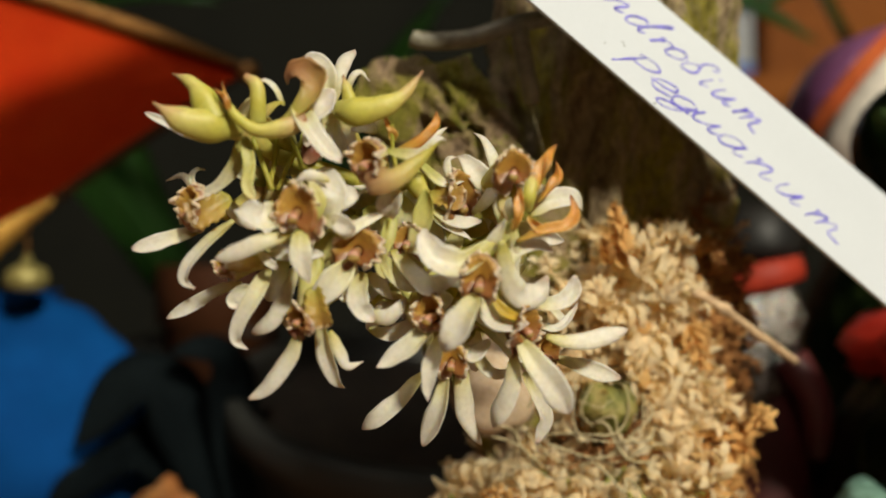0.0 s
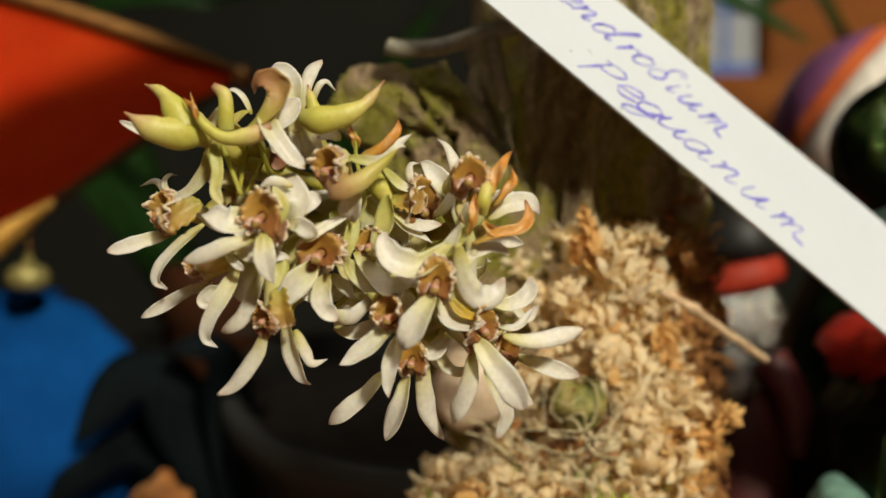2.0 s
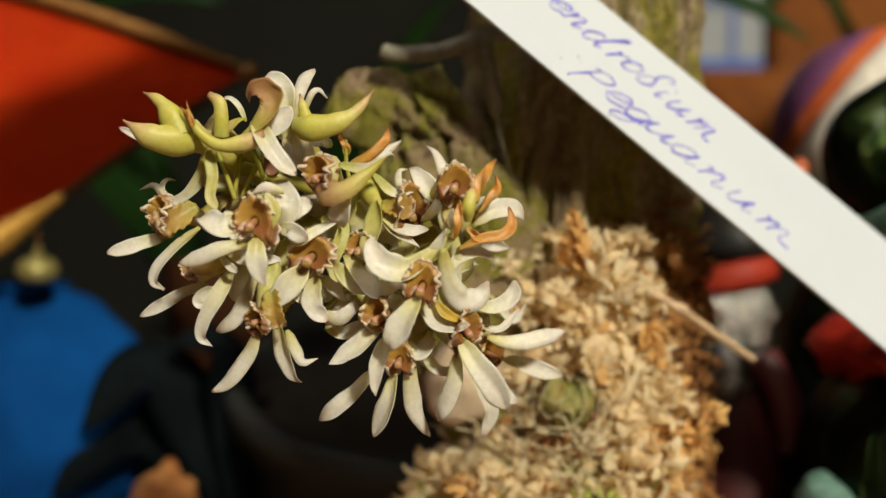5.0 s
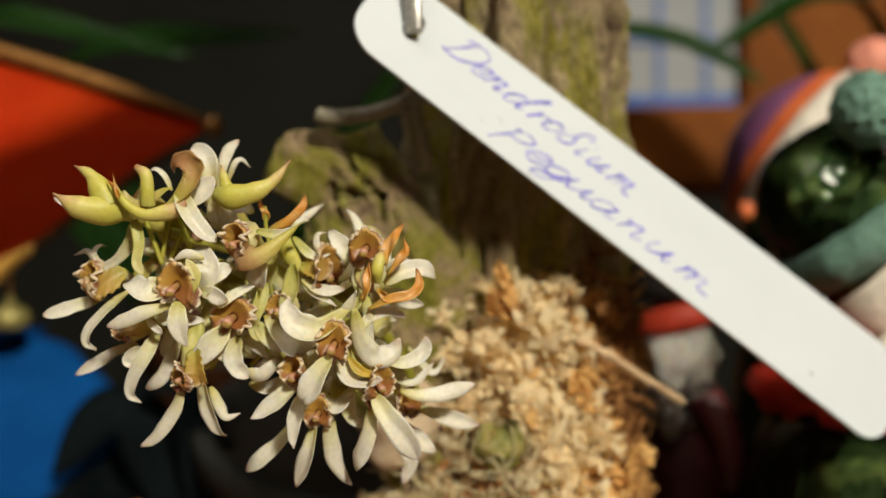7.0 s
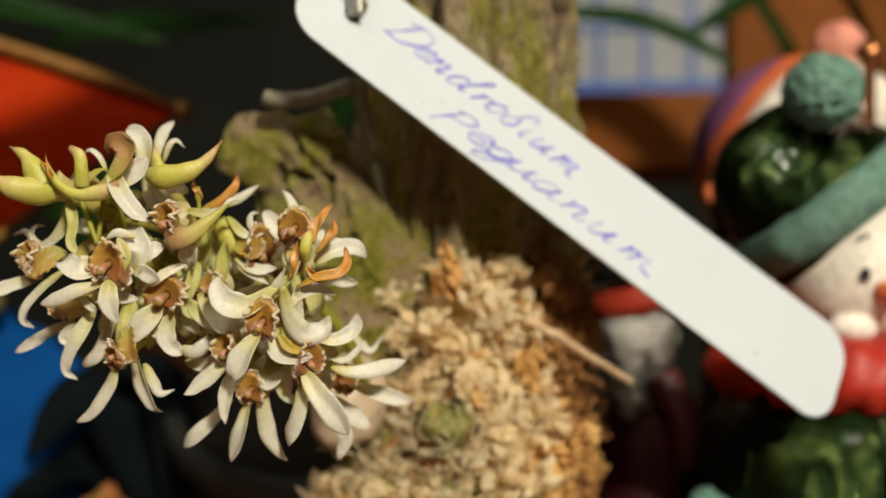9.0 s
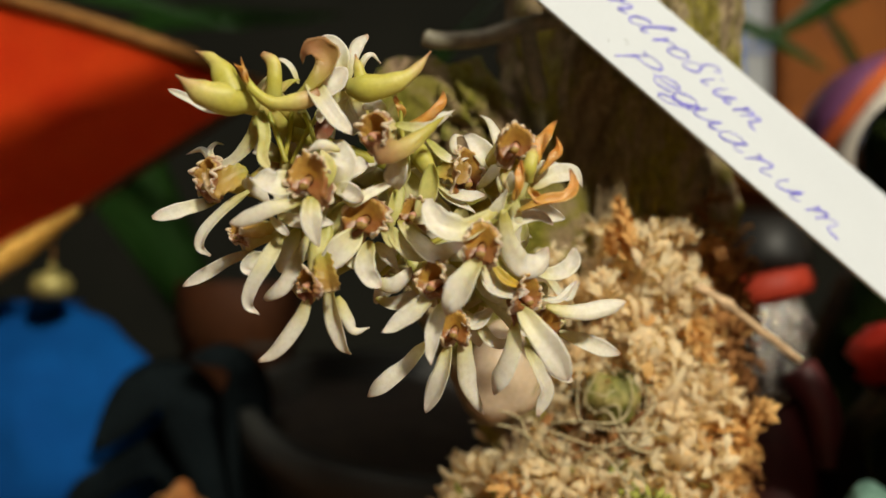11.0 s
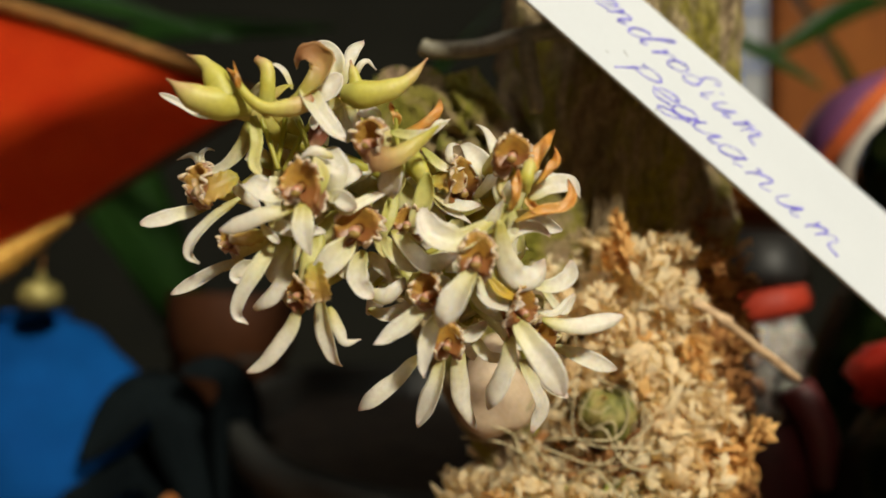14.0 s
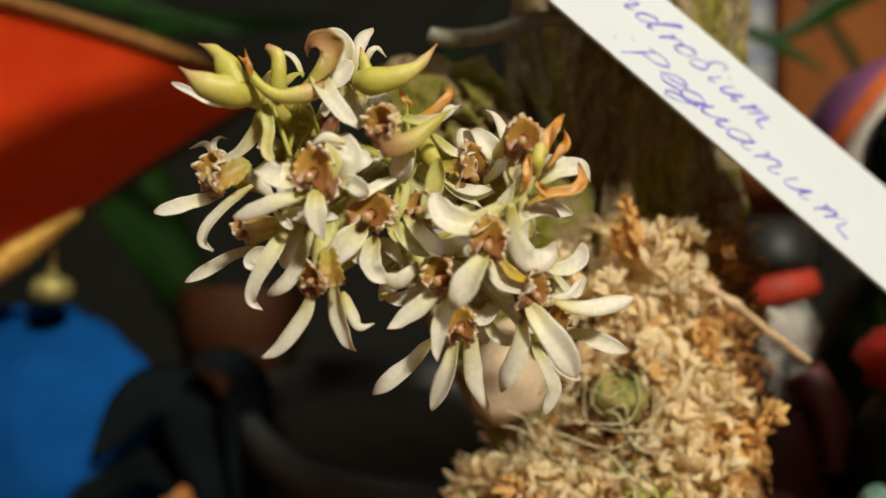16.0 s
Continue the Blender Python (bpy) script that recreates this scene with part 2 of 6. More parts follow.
BLUE = surface("blue_cloth", [(0.3, (0.0004, 0.033, 0.150)), (0.7, (0.0008, 0.056, 0.215))], 30.0, 0.9, bump=0.2, fine=900.0, relief=0.0003, grain=0.2, gloss=0.1)
POTGREY = surface("pot_dark_plastic", [(0.3, (0.014, 0.015, 0.013)), (0.7, (0.022, 0.023, 0.020))], 30.0, 0.6, bump=0.1)
TERRA = surface("pot_brown_clay", [(0.3, (0.034, 0.010, 0.003)), (0.7, (0.058, 0.018, 0.004))], 40.0, 0.75, bump=0.2, gloss=0.2)
SOIL = surface("potting_soil", [(0.3, (0.012, 0.009, 0.006)), (0.7, (0.04, 0.028, 0.018))], 120.0, 0.95, bump=0.9, fine=500.0, relief=0.002)
LEAF = surface("leaf_dark_green", [(0.3, (0.014, 0.050, 0.008)), (0.7, (0.034, 0.10, 0.018))], 40.0, 0.35, bump=0.15, through_light=0.15)
# near-black, so that these leaves read as shade by the bag
LEAFSHADE = surface("leaf_shade_black", [(0.3, (0.006, 0.009, 0.011)), (0.7, (0.010, 0.015, 0.017))], 40.0, 0.9, bump=0.1, gloss=0.05)
TABLE = surface("table_wood", [(0.3, (0.09, 0.04, 0.016)), (0.5, (0.15, 0.07, 0.03)), (0.7, (0.20, 0.10, 0.04))], 12.0, 0.5, bump=0.2, fine=250.0, distort=1.5)
WOODORANGE = surface("shelf_varnished_wood", [(0.3, (0.12, 0.034, 0.004)), (0.5, (0.17, 0.050, 0.006)), (0.7, (0.21, 0.068, 0.010))], 9.0, 0.65, bump=0.1, fine=150.0, distort=1.2, gloss=0.1)
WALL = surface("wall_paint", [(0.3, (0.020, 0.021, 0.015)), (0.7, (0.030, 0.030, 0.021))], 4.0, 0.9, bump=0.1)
PAPER = surface("calendar_paper", [(0.3, (0.22, 0.23, 0.25)), (0.7, (0.27, 0.28, 0.29))], 20.0, 0.7, bump=0.05)
PRINTBLUE = surface("print_blue", [(0.3, (0.012, 0.06, 0.28)), (0.7, (0.02, 0.09, 0.34))], 20.0, 0.6, bump=0.05)
FIG_GREEN = surface("figurine_green_lacquer", [(0.32, (0.004, 0.010, 0.003)), (0.52, (0.012, 0.026, 0.006)), (0.70, (0.11, 0.15, 0.04))], 110.0, 0.24, metal=0.95, bump=0.8, fine=420.0, relief=0.0014, coat=0.2, distort=1.2, stretch=0.35)
FIG_TEAL = surface("figurine_teal_glitter", [(0.3, (0.09, 0.19, 0.15)), (0.7, (0.20, 0.36, 0.29))], 500.0, 0.55, metal=0.2, bump=0.9, fine=1600.0, relief=0.0006)
FIG_WHITE = surface("figurine_white_glaze", [(0.3, (0.74, 0.67, 0.58)), (0.7, (0.80, 0.74, 0.66))], 40.0, 0.5, bump=0.05, gloss=0.3)
FIG_RED = surface("figurine_red_paint", [(0.3, (0.32, 0.016, 0.010)), (0.7, (0.42, 0.030, 0.014))], 90.0, 0.45, bump=0.3, gloss=0.3)
# hat band's red, darkened for the shade it sits in
FIG_HATRED = surface("figurine_red_paint_shaded", [(0.3, (0.26, 0.022, 0.010)), (0.7, (0.34, 0.034, 0.014))], 90.0, 0.55, bump=0.3, gloss=0.2)
FIG_BLACK = surface("figurine_black_paint", [(0.3, (0.006, 0.006, 0.006)), (0.7, (0.016, 0.014, 0.012))], 90.0, 0.5, bump=0.1, gloss=0.25)
FIG_ORANGE = surface("figurine_orange_paint", [(0.3, (0.60, 0.11, 0.035)), (0.7, (0.68, 0.17, 0.05))], 70.0, 0.4, bump=0.15)
FIG_PURPLE = surface("figurine_purple_paint", [(0.3, (0.16, 0.05, 0.14)), (0.7, (0.24, 0.09, 0.20))], 70.0, 0.4, bump=0.15)
FIG_PINK = surface("figurine_coral_paint", [(0.3, (0.62, 0.20, 0.14)), (0.7, (0.70, 0.28, 0.20))], 90.0, 0.6, bump=0.5)
FIG_YELLOW = surface("figurine_yellow_green", [(0.3, (0.58, 0.54, 0.02)), (0.7, (0.78, 0.70, 0.06))], 140.0, 0.45, bump=0.4)
FIG_SILVER = surface("silver_foil_beard", [(0.3, (0.14, 0.125, 0.11)), (0.7, (0.42, 0.38, 0.34))], 160.0, 0.22, metal=0.97, bump=0.8, fine=420.0, relief=0.0012)
FIG_MAROON = surface("figurine_maroon_coat", [(0.3, (0.044, 0.005, 0.005)), (0.7, (0.078, 0.009, 0.010))], 80.0, 0.5, bump=0.2)
COPPER = surface("copper_rod", [(0.3, (0.40, 0.15, 0.06)), (0.7, (0.56, 0.24, 0.10))], 90.0, 0.3, metal=0.9, bump=0.05)
AMBER = surface("amber_glaze", [(0.3, (0.40, 0.12, 0.03)), (0.5, (0.58, 0.23, 0.06)), (0.7, (0.70, 0.36, 0.12))], 160.0, 0.4, bump=0.8, fine=420.0, relief=0.0012)
BRASS = surface("brass_bead", [(0.3, (0.20, 0.17, 0.05)), (0.7, (0.36, 0.31, 0.11))], 90.0, 0.5, metal=0.5, bump=0.1)


# ---- geometry helpers ----
def part(name, bm, materials, parent=None, label="", smooth=True):
    """One mesh object out of a bmesh, at top level or under a thing or a part."""
    me = bpy.data.meshes.new(name)
    if smooth:
        for f in bm.faces:
            f.smooth = True
    bm.normal_update()
    bm.to_mesh(me)
    bm.free()
    for m in materials if isinstance(materials, (list, tuple)) else [materials]:
        me.materials.append(m)
    ob = new(name, me)
    ob.parent = parent
    if label:
        ob["label"] = label
    return ob


def thing(name, at, label, category, group="", kind=""):
    ob = new(name)
    ob.empty_display_size = 0.005
    ob.location = at
    return tagged(ob, label, category, group, kind)


def smooth_line(pts, n):
    """n + 1 points on a curve through all the given ones."""
    pts = [Vector(p) for p in pts]
    ends = [pts[0] * 2 - pts[1], *pts, pts[-1] * 2 - pts[-2]]
    out = []
    for i in range(n + 1):
        s = i / n * (len(pts) - 1)
        k = min(int(s), len(pts) - 2)
        t, (a, b, c, d) = s - k, ends[k:k + 4]
        out.append(0.5 * (2 * b + (c - a) * t + (2 * a - 5 * b + 4 * c - d) * t * t + (3 * b - a - 3 * c + d) * t ** 3))
    return out


def tube(bm, pts, radius, seg=8, n=None, mi=0, wobble=0.0, flat=1.0):
    """A capped tube along a curve; radius is a number or a function of 0..1."""
    line = smooth_line(pts, n or 6 * (len(pts) - 1))
    uvl = bm.loops.layers.uv.verify()
    rings = []
    side = None
    for i, p in enumerate(line):
        tan = (line[min(i + 1, len(line) - 1)] - line[max(i - 1, 0)]).normalized()
        if side is None:
            side = tan.cross(Vector((0.3, 1, 0.2))).normalized()
        side = (side - tan * side.dot(tan)).normalized()
        up = tan.cross(side)
        s = i / (len(line) - 1)
        r = radius(s) if callable(radius) else radius
        ring = []
        for k in range(seg):
            a = 2 * math.pi * k / seg
            rr = r * (1 + wobble * noise.noise(Vector((p.x, p.y, p.z)) * 300 + Vector((k * 1.7, 0, 0))))
            ring.append(bm.verts.new(p + side * math.cos(a) * rr + up * math.sin(a) * rr * flat))
        rings.append(ring)
    for i in range(len(rings) - 1):
        for k in range(seg):
            f = bm.faces.new((rings[i][k], rings[i][(k + 1) % seg], rings[i + 1][(k + 1) % seg], rings[i + 1][k]))
            f.material_index = mi
            for lp, (u, v) in zip(f.loops, ((k, i), (k + 1, i), (k + 1, i + 1), (k, i + 1))):
                lp[uvl].uv = (u / seg, v / (len(rings) - 1))
    bm.faces.new(list(reversed(rings[0]))).material_index = mi
    bm.faces.new(rings[-1]).material_index = mi


def blob(bm, at, radii, rough=0.0, freq=100.0, sub=3, mi=0, turn=None, octaves=3):
    """A rounded lump with an uneven skin."""
    made = bmesh.ops.create_icosphere(bm, subdivisions=sub, radius=1.0)["verts"]
    turn = turn or Matrix()
    for v in made:
        p = turn @ Vector((v.co.x * radii[0], v.co.y * radii[1], v.co.z * radii[2]))
        q = Vector(at) + p
        if rough:
            q += p.normalized() * rough * noise.fractal(q * freq, 1.0, 2.0, octaves)
        v.co = q
    for f in {f for v in made for f in v.link_faces}:
        f.material_index = mi


def box(bm, lo, hi, mi=0, bevel=0.0, turn=None):
    made = bmesh.ops.create_cube(bm, size=1.0)["verts"]
    c, d = (Vector(lo) + Vector(hi)) / 2, Vector(hi) - Vector(lo)
    for v in made:
        p = Vector((v.co.x * d.x, v.co.y * d.y, v.co.z * d.z))
        v.co = c + (turn @ p if turn else p)
    faces = {f for v in made for f in v.link_faces}
    for f in faces:
        f.material_index = mi
    if bevel:
        bmesh.ops.bevel(bm, geom=[e for e in {e for v in made for e in v.link_edges}], offset=bevel, segments=2, affect="EDGES")


def lathe(bm, at, profile, seg=40, mi=0, rough=0.0, freq=60.0, turn=None):
    """Turns (radius, height) pairs round the upright axis through at."""
    turn = turn or Matrix()
    rings = []
    for r, h in profile:
        ring = []
        for k in range(seg):
            a = 2 * math.pi * k / seg
            p = Vector(at) + turn @ Vector((r * math.cos(a), r * math.sin(a), h))
            if rough:
                p += (turn @ Vector((math.cos(a), math.sin(a), 0))) * rough * noise.fractal(p * freq, 1.0, 2.0, 4)
            ring.append(bm.verts.new(p))
        rings.append(ring)
    for a, b in zip(rings, rings[1:]):
        for k in range(seg):
            bm.faces.new((a[k], a[(k + 1) % seg], b[(k + 1) % seg], b[k])).material_index = mi
    bm.faces.new(list(reversed(rings[0]))).material_index = mi
    bm.faces.new(rings[-1]).material_index = mi


# ---- the room: table, walls, ceiling ----
bm = bmesh.new()
box(bm, (-0.9, -0.5, -0.03), (0.9, 0.62, 0.0), bevel=0.004)
tagged(part("table", bm, TABLE, smooth=False), "dark brown stained wooden table under the plants", "table")
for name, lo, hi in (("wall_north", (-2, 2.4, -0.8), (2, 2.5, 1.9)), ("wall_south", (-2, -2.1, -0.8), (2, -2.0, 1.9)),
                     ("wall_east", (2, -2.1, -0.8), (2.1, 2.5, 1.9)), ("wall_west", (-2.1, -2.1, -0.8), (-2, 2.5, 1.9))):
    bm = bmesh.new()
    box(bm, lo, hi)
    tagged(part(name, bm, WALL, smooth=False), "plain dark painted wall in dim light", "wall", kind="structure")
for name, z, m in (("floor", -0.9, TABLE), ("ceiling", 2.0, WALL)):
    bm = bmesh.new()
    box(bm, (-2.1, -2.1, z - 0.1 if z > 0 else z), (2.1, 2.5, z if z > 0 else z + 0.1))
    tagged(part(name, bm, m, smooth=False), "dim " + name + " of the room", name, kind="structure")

# ---- the mount: trunk, mossy stub, sphagnum ----
def bark_column(bm, foot, head, radius, seg, n, ridge, freq, seed, mi=0, flake=0.0):
    """A rough branch with long ridges and cracks along it."""
    foot, head = Vector(foot), Vector(head)
    axis = (head - foot).normalized()
    side = axis.cross(Vector((0, 1, 0))).normalized()
    up = axis.cross(side)
    rings = []
    for i in range(n + 1):
        s = i / n
        p = foot.lerp(head, s)
        ring = []
        for k in range(seg):
            a = 2 * math.pi * k / seg
            q = Vector((math.cos(a) * 2.2, math.sin(a) * 2.2, s * (head - foot).length / radius(0.5) * 0.55 + seed))
            r = radius(s)
            crack = abs(noise.noise(Vector((q.x * 2.1, q.y * 2.1, q.z * 1.3 + seed)))) ** 0.6
            r += ridge * (1.5 * noise.fractal(q * 0.9, 1.0, 2.0, 4) + 1.1 * crack - 0.5)
            r += 0.25 * ridge * noise.fractal(q * freq, 0.9, 2.1, 4)
            if flake:
                near, cells = noise.voronoi(Vector((q.x * 1.25, q.y * 1.25, q.z * 1.9)) + 0.35 * noise.noise_vector(q * 1.6))
                r += flake * (min(1.0, (near[1] - near[0]) * 5.0) - 0.5 + 0.9 * noise.noise(cells[0] * 9.7))
            ring.append(bm.verts.new(p + side * math.cos(a) * r + up * math.sin(a) * r))
        rings.append(ring)
    for a, b in zip(rings, rings[1:]):
        for k in range(seg):
            bm.faces.new((a[k], a[(k + 1) % seg], b[(k + 1) % seg], b[k])).material_index = mi
    bm.faces.new(list(reversed(rings[0]))).material_index = mi
    bm.faces.new(rings[-1]).material_index = mi


mount = thing("orchid_mount", (0.03, 0.17, 0.0), "upright mossy tree branch with a stub, standing on the table", "branch")
inv = Matrix.Translation((-0.03, -0.17, 0.0))
bm = bmesh.new()
bark_column(bm, (0.0302, 0.1960, 0.0), (0.0302, 0.1255, 0.32), lambda s: 0.0185 + 0.0010 / (1 + math.exp(-60 * (s - 0.37))), 260, 420, 0.0030, 8.0, 3.1, flake=0.0009)
bm.transform(inv)
part("trunk", bm, TRUNKM, mount, "grey-brown flaking bark with moss patches")
bm = bmesh.new()
bark_column(bm, (0.0170, 0.168, 0.072), (-0.002, 0.158, 0.140), lambda s: (0.0050 + 0.0105 * min(1.0, s / 0.45) ** 0.8) * (1.0 if s < 0.60 else 1.0 - 1.5 * (s - 0.60)), 300, 300, 0.0019, 7.0, 9.4)
blob(bm, (-0.007, 0.158, 0.134), (0.009, 0.011, 0.006), 0.003, 160.0, 4)
blob(bm, (0.000, 0.157, 0.133), (0.0055, 0.011, 0.0050), 0.003, 160.0, 4)
for v in bm.verts:
    v.co.y = 0.1415 + (v.co.y - 0.1415) * 0.55
CRACKS = [[(-0.0007, 0.1365), (0.0009, 0.1332), (0.0029, 0.1309), (0.0057, 0.1285), (0.0060, 0.1242)], [(-0.0075, 0.1330), (-0.0070, 0.1290), (-0.0080, 0.1240)],
          [(0.0080, 0.1250), (0.0095, 0.1180), (0.0120, 0.1100)], [(-0.0020, 0.1260), (0.0010, 0.1200), (0.0005, 0.1140)]]
for v in bm.verts:
    if v.co.y < 0.152:
        q = Vector((v.co.x, v.co.z))
        q += Vector((noise.noise(v.co * 500), noise.noise(v.co * 500 + Vector((9, 0, 0))))) * 0.0004
        for k, line in enumerate(CRACKS):
            for (ax, az), (bx, bz) in zip(line, line[1:]):
                a, b = Vector((ax, az)), Vector((bx, bz))
                s = max(0.0, min(1.0, (q - a).dot(b - a) / (b - a).length_squared))
                gap = (q - a.lerp(b, s)).length
                if gap < 0.0009:
                    v.co.y += (0.0034 if k == 0 else 0.0014) * (1 - gap / 0.0009)
                elif gap < 0.0018:
                    v.co.y -= 0.0004 * (1 - abs(gap - 0.00135) / 0.00045)
        v.co.y += 0.00045 * noise.fractal(v.co * 1000, 0.8, 2.0, 3) + 0.0006 * noise.fractal(v.co * 260, 0.9, 2.0, 3)
bm.transform(inv)
stub = part("stub", bm, BARK, mount, "broken branch stub overgrown with green moss")
bm = bmesh.new()
blob(bm, (0.0205, 0.1560, 0.1080), (0.0066, 0.0060, 0.0085), 0.0022, 330.0, 5, turn=pose(0, 0, 0, 0, 0, 20))
for v in bm.verts:
    v.co.z = min(v.co.z, 0.1135 + 0.16 * (v.co.x - 0.0205) + 0.0012 * noise.noise(v.co * 600))
    v.co.y = max(v.co.y, 0.1500 + 0.0012 * noise.noise(v.co * 500))
bm.transform(inv)
part("bark_knob", bm, BARK, mount, "broken mossy bark edge")


# sphagnum: a lumpy core under thousands of dry curled leaflets
def curl(bm, at, out, length, width, bend, twist, mi):
    """One dry leaflet: a narrow cupped strip that bends over."""
    out = out.normalized()
    side = out.cross(Vector((random.uniform(-1, 1), random.uniform(-1, 1), random.uniform(-1, 1)))).normalized()
    over = out.cross(side)
    prev = None
    n = 5
    for i in range(n + 1):
        s = i / n
        ang = bend * s
        c = at + (out * math.sin(ang) / max(abs(bend), 0.1) + over * (1 - math.cos(ang)) / max(abs(bend), 0.1)) * length
        w = width * math.sin(math.pi * (0.14 + 0.8 * s)) * 0.5
        sd = (side * math.cos(twist * s) + over * math.sin(twist * s)) * w
        lift = (over * math.cos(ang) - out * math.sin(ang)) * w * 0.7
        row = [bm.verts.new(c - sd), bm.verts.new(c - lift), bm.verts.new(c + sd)]
        if prev:
            for a in (0, 1):
                bm.faces.new((prev[a], prev[a + 1], row[a + 1], row[a])).material_index = mi
        prev = row


def shoot(bm, pts, leaves, size, mi):
    """A limp moss shoot: broad scale leaves that overlap round a thin stem."""
    line = smooth_line(pts, leaves)
    for k, p in enumerate(line[:-1]):
        axis = (line[k + 1] - p).normalized()
        s1 = axis.cross(Vector((0.2, 0.9, 0.3))).normalized()
        s2 = axis.cross(s1)
        taper = 1.15 - 0.55 * k / leaves
        for j in range(3):
            a = 2.1 * j + 0.75 * k + random.uniform(-0.3, 0.3)
            ln = size * taper * random.uniform(0.75, 1.15)
            curl(bm, p, axis * random.uniform(0.8, 1.6) + s1 * math.cos(a) + s2 * math.sin(a), ln, ln * random.uniform(0.28, 0.48), random.uniform(0.4, 2.2), random.uniform(-0.5, 0.5), mi)


def moss_bed(name, lumps, shoots, loose, size, colour, core, label):
    """A bed of limp shoots and torn flakes over a lumpy core; colour(place) picks the material."""
    bm = bmesh.new()
    for at, radii in lumps:
        blob(bm, Vector(at) + Vector((0, -0.0012, 0)), radii, 0.0042, 210.0, 5, mi=core)
    bm.normal_update()
    faces = [f for f in bm.faces if f.normal.y < 0.35]
    areas = [f.calc_area() for f in faces]
    places = [(f.calc_center_median().copy(), f.normal.copy()) for f in random.choices(faces, areas, k=shoots + loose)]
    for i, (p, nrm) in enumerate(places):
        jit = Vector((random.gauss(0, 1), random.gauss(0, 1), random.gauss(0, 1)))
        mi = colour(p)
        along = (jit - nrm * jit.dot(nrm)).normalized()
        if i < shoots:
            ln = random.uniform(0.004, 0.0095)
            bow = nrm.cross(along) * random.gauss(0, 0.25)
            pts = [p - nrm * 0.0006, p + (along * 0.35 + bow * 0.5) * ln + nrm * random.uniform(0.0006, 0.0020), p + (along * 0.7 + bow) * ln + nrm * random.uniform(0.0002, 0.0026), p + along * ln + nrm * random.uniform(-0.0012, 0.0022)]
            shoot(bm, pts, random.randint(7, 11), size * random.uniform(0.7, 1.2), mi)
        else:
            ln = random.uniform(0.5, 1.5) * size
            curl(bm, p + jit * 0.0004, nrm * random.uniform(0.05, 0.7) + along, ln, ln * random.uniform(0.25, 0.6), random.uniform(0.4, 2.8), random.uniform(-1.8, 1.8), mi)
    bm.transform(inv)
    ob = part(name, bm, [MOSSPALE, MOSSRUST, MOSSGREEN, MOSSDARK], mount, label)
    ob["kind"] = "stuff"
    return ob


def pale_patch(p):
    """Mostly pale, rusty towards the trunk's far side and in patches, yellow-green low down."""
    if p.x + 0.006 * noise.noise(p * 150) + random.gauss(0, 0.0012) > 0.0425 or noise.noise(p * 95 + Vector((3, 8, 1))) > 0.52 + 0.4 * random.random():
        return 1
    if 0.016 < p.x < 0.034 and 0.0735 < p.z + 0.002 * noise.noise(p * 300) < 0.0825 and random.random() < 0.55:
        return 3
    if p.z < 0.074 + 0.006 * noise.noise(p * 120) and random.random() < 0.12:
        return 2
    return 1 if random.random() < 0.03 else 0


def rusty_patch(p):
    return 3 if noise.noise(p * 130) + random.gauss(0, 0.3) > -0.1 else 1


moss_bed("sphagnum_moss", [((0.030, 0.160, 0.099), (0.0112, 0.013, 0.0155)), ((0.034, 0.159, 0.083), (0.0110, 0.012, 0.017)), ((0.0375, 0.158, 0.076), (0.0085, 0.010, 0.020)), ((0.025, 0.163, 0.102), (0.009, 0.013, 0.010)),
                           ((0.0285, 0.158, 0.062), (0.0145, 0.013, 0.016)), ((0.0160, 0.158, 0.067), (0.0125, 0.012, 0.010)), ((0.022, 0.160, 0.086), (0.010, 0.010, 0.012))],
         430, 3000, 0.0041, pale_patch, 0, "dry pale tan sphagnum moss shoots")
moss_bed("shaded_moss", [((0.043, 0.171, 0.098), (0.0105, 0.012, 0.018)), ((0.045, 0.172, 0.065), (0.0110, 0.014, 0.030)), ((0.038, 0.168, 0.111), (0.0115, 0.012, 0.009)), ((0.046, 0.168, 0.100), (0.007, 0.010, 0.014))],
         260, 6000, 0.0017, rusty_patch, 3, "rust-brown moss")
bm = bmesh.new()
crown = [(p.center.copy(), p.normal.copy()) for p in stub.data.polygons if p.center.z > 0.118 and p.normal.y < 0.2]
for p, nrm in random.choices(crown, k=2600):
    w = Vector((p.x + 0.03, p.y + 0.17, p.z))
    if noise.noise(w * 150) - (w.x - 0.0) * 14 + 0.02 * (w.z - 0.128) / 0.01 < 0.02:
        continue
    curl(bm, p - nrm * 0.0001, nrm + Vector((random.gauss(0, 0.6), random.gauss(0, 0.6), random.gauss(0, 0.6))), random.uniform(0.0004, 0.0009), 0.0004, random.uniform(0.2, 1.5), 0.5, 2)
part("green_moss", bm, [MOSSPALE, MOSSRUST, MOSSGREEN], mount, "short green moss cushion")["kind"] = "stuff"
for pts in ([(0.0135, 0.1440, 0.1340), (0.0155, 0.1425, 0.1260), (0.0185, 0.1440, 0.1170)],):
    bm = bmesh.new()
    tube(bm, pts, 0.00003, 5, 12)
    bm.transform(inv)
    part("fibre", bm, ROOT, mount)


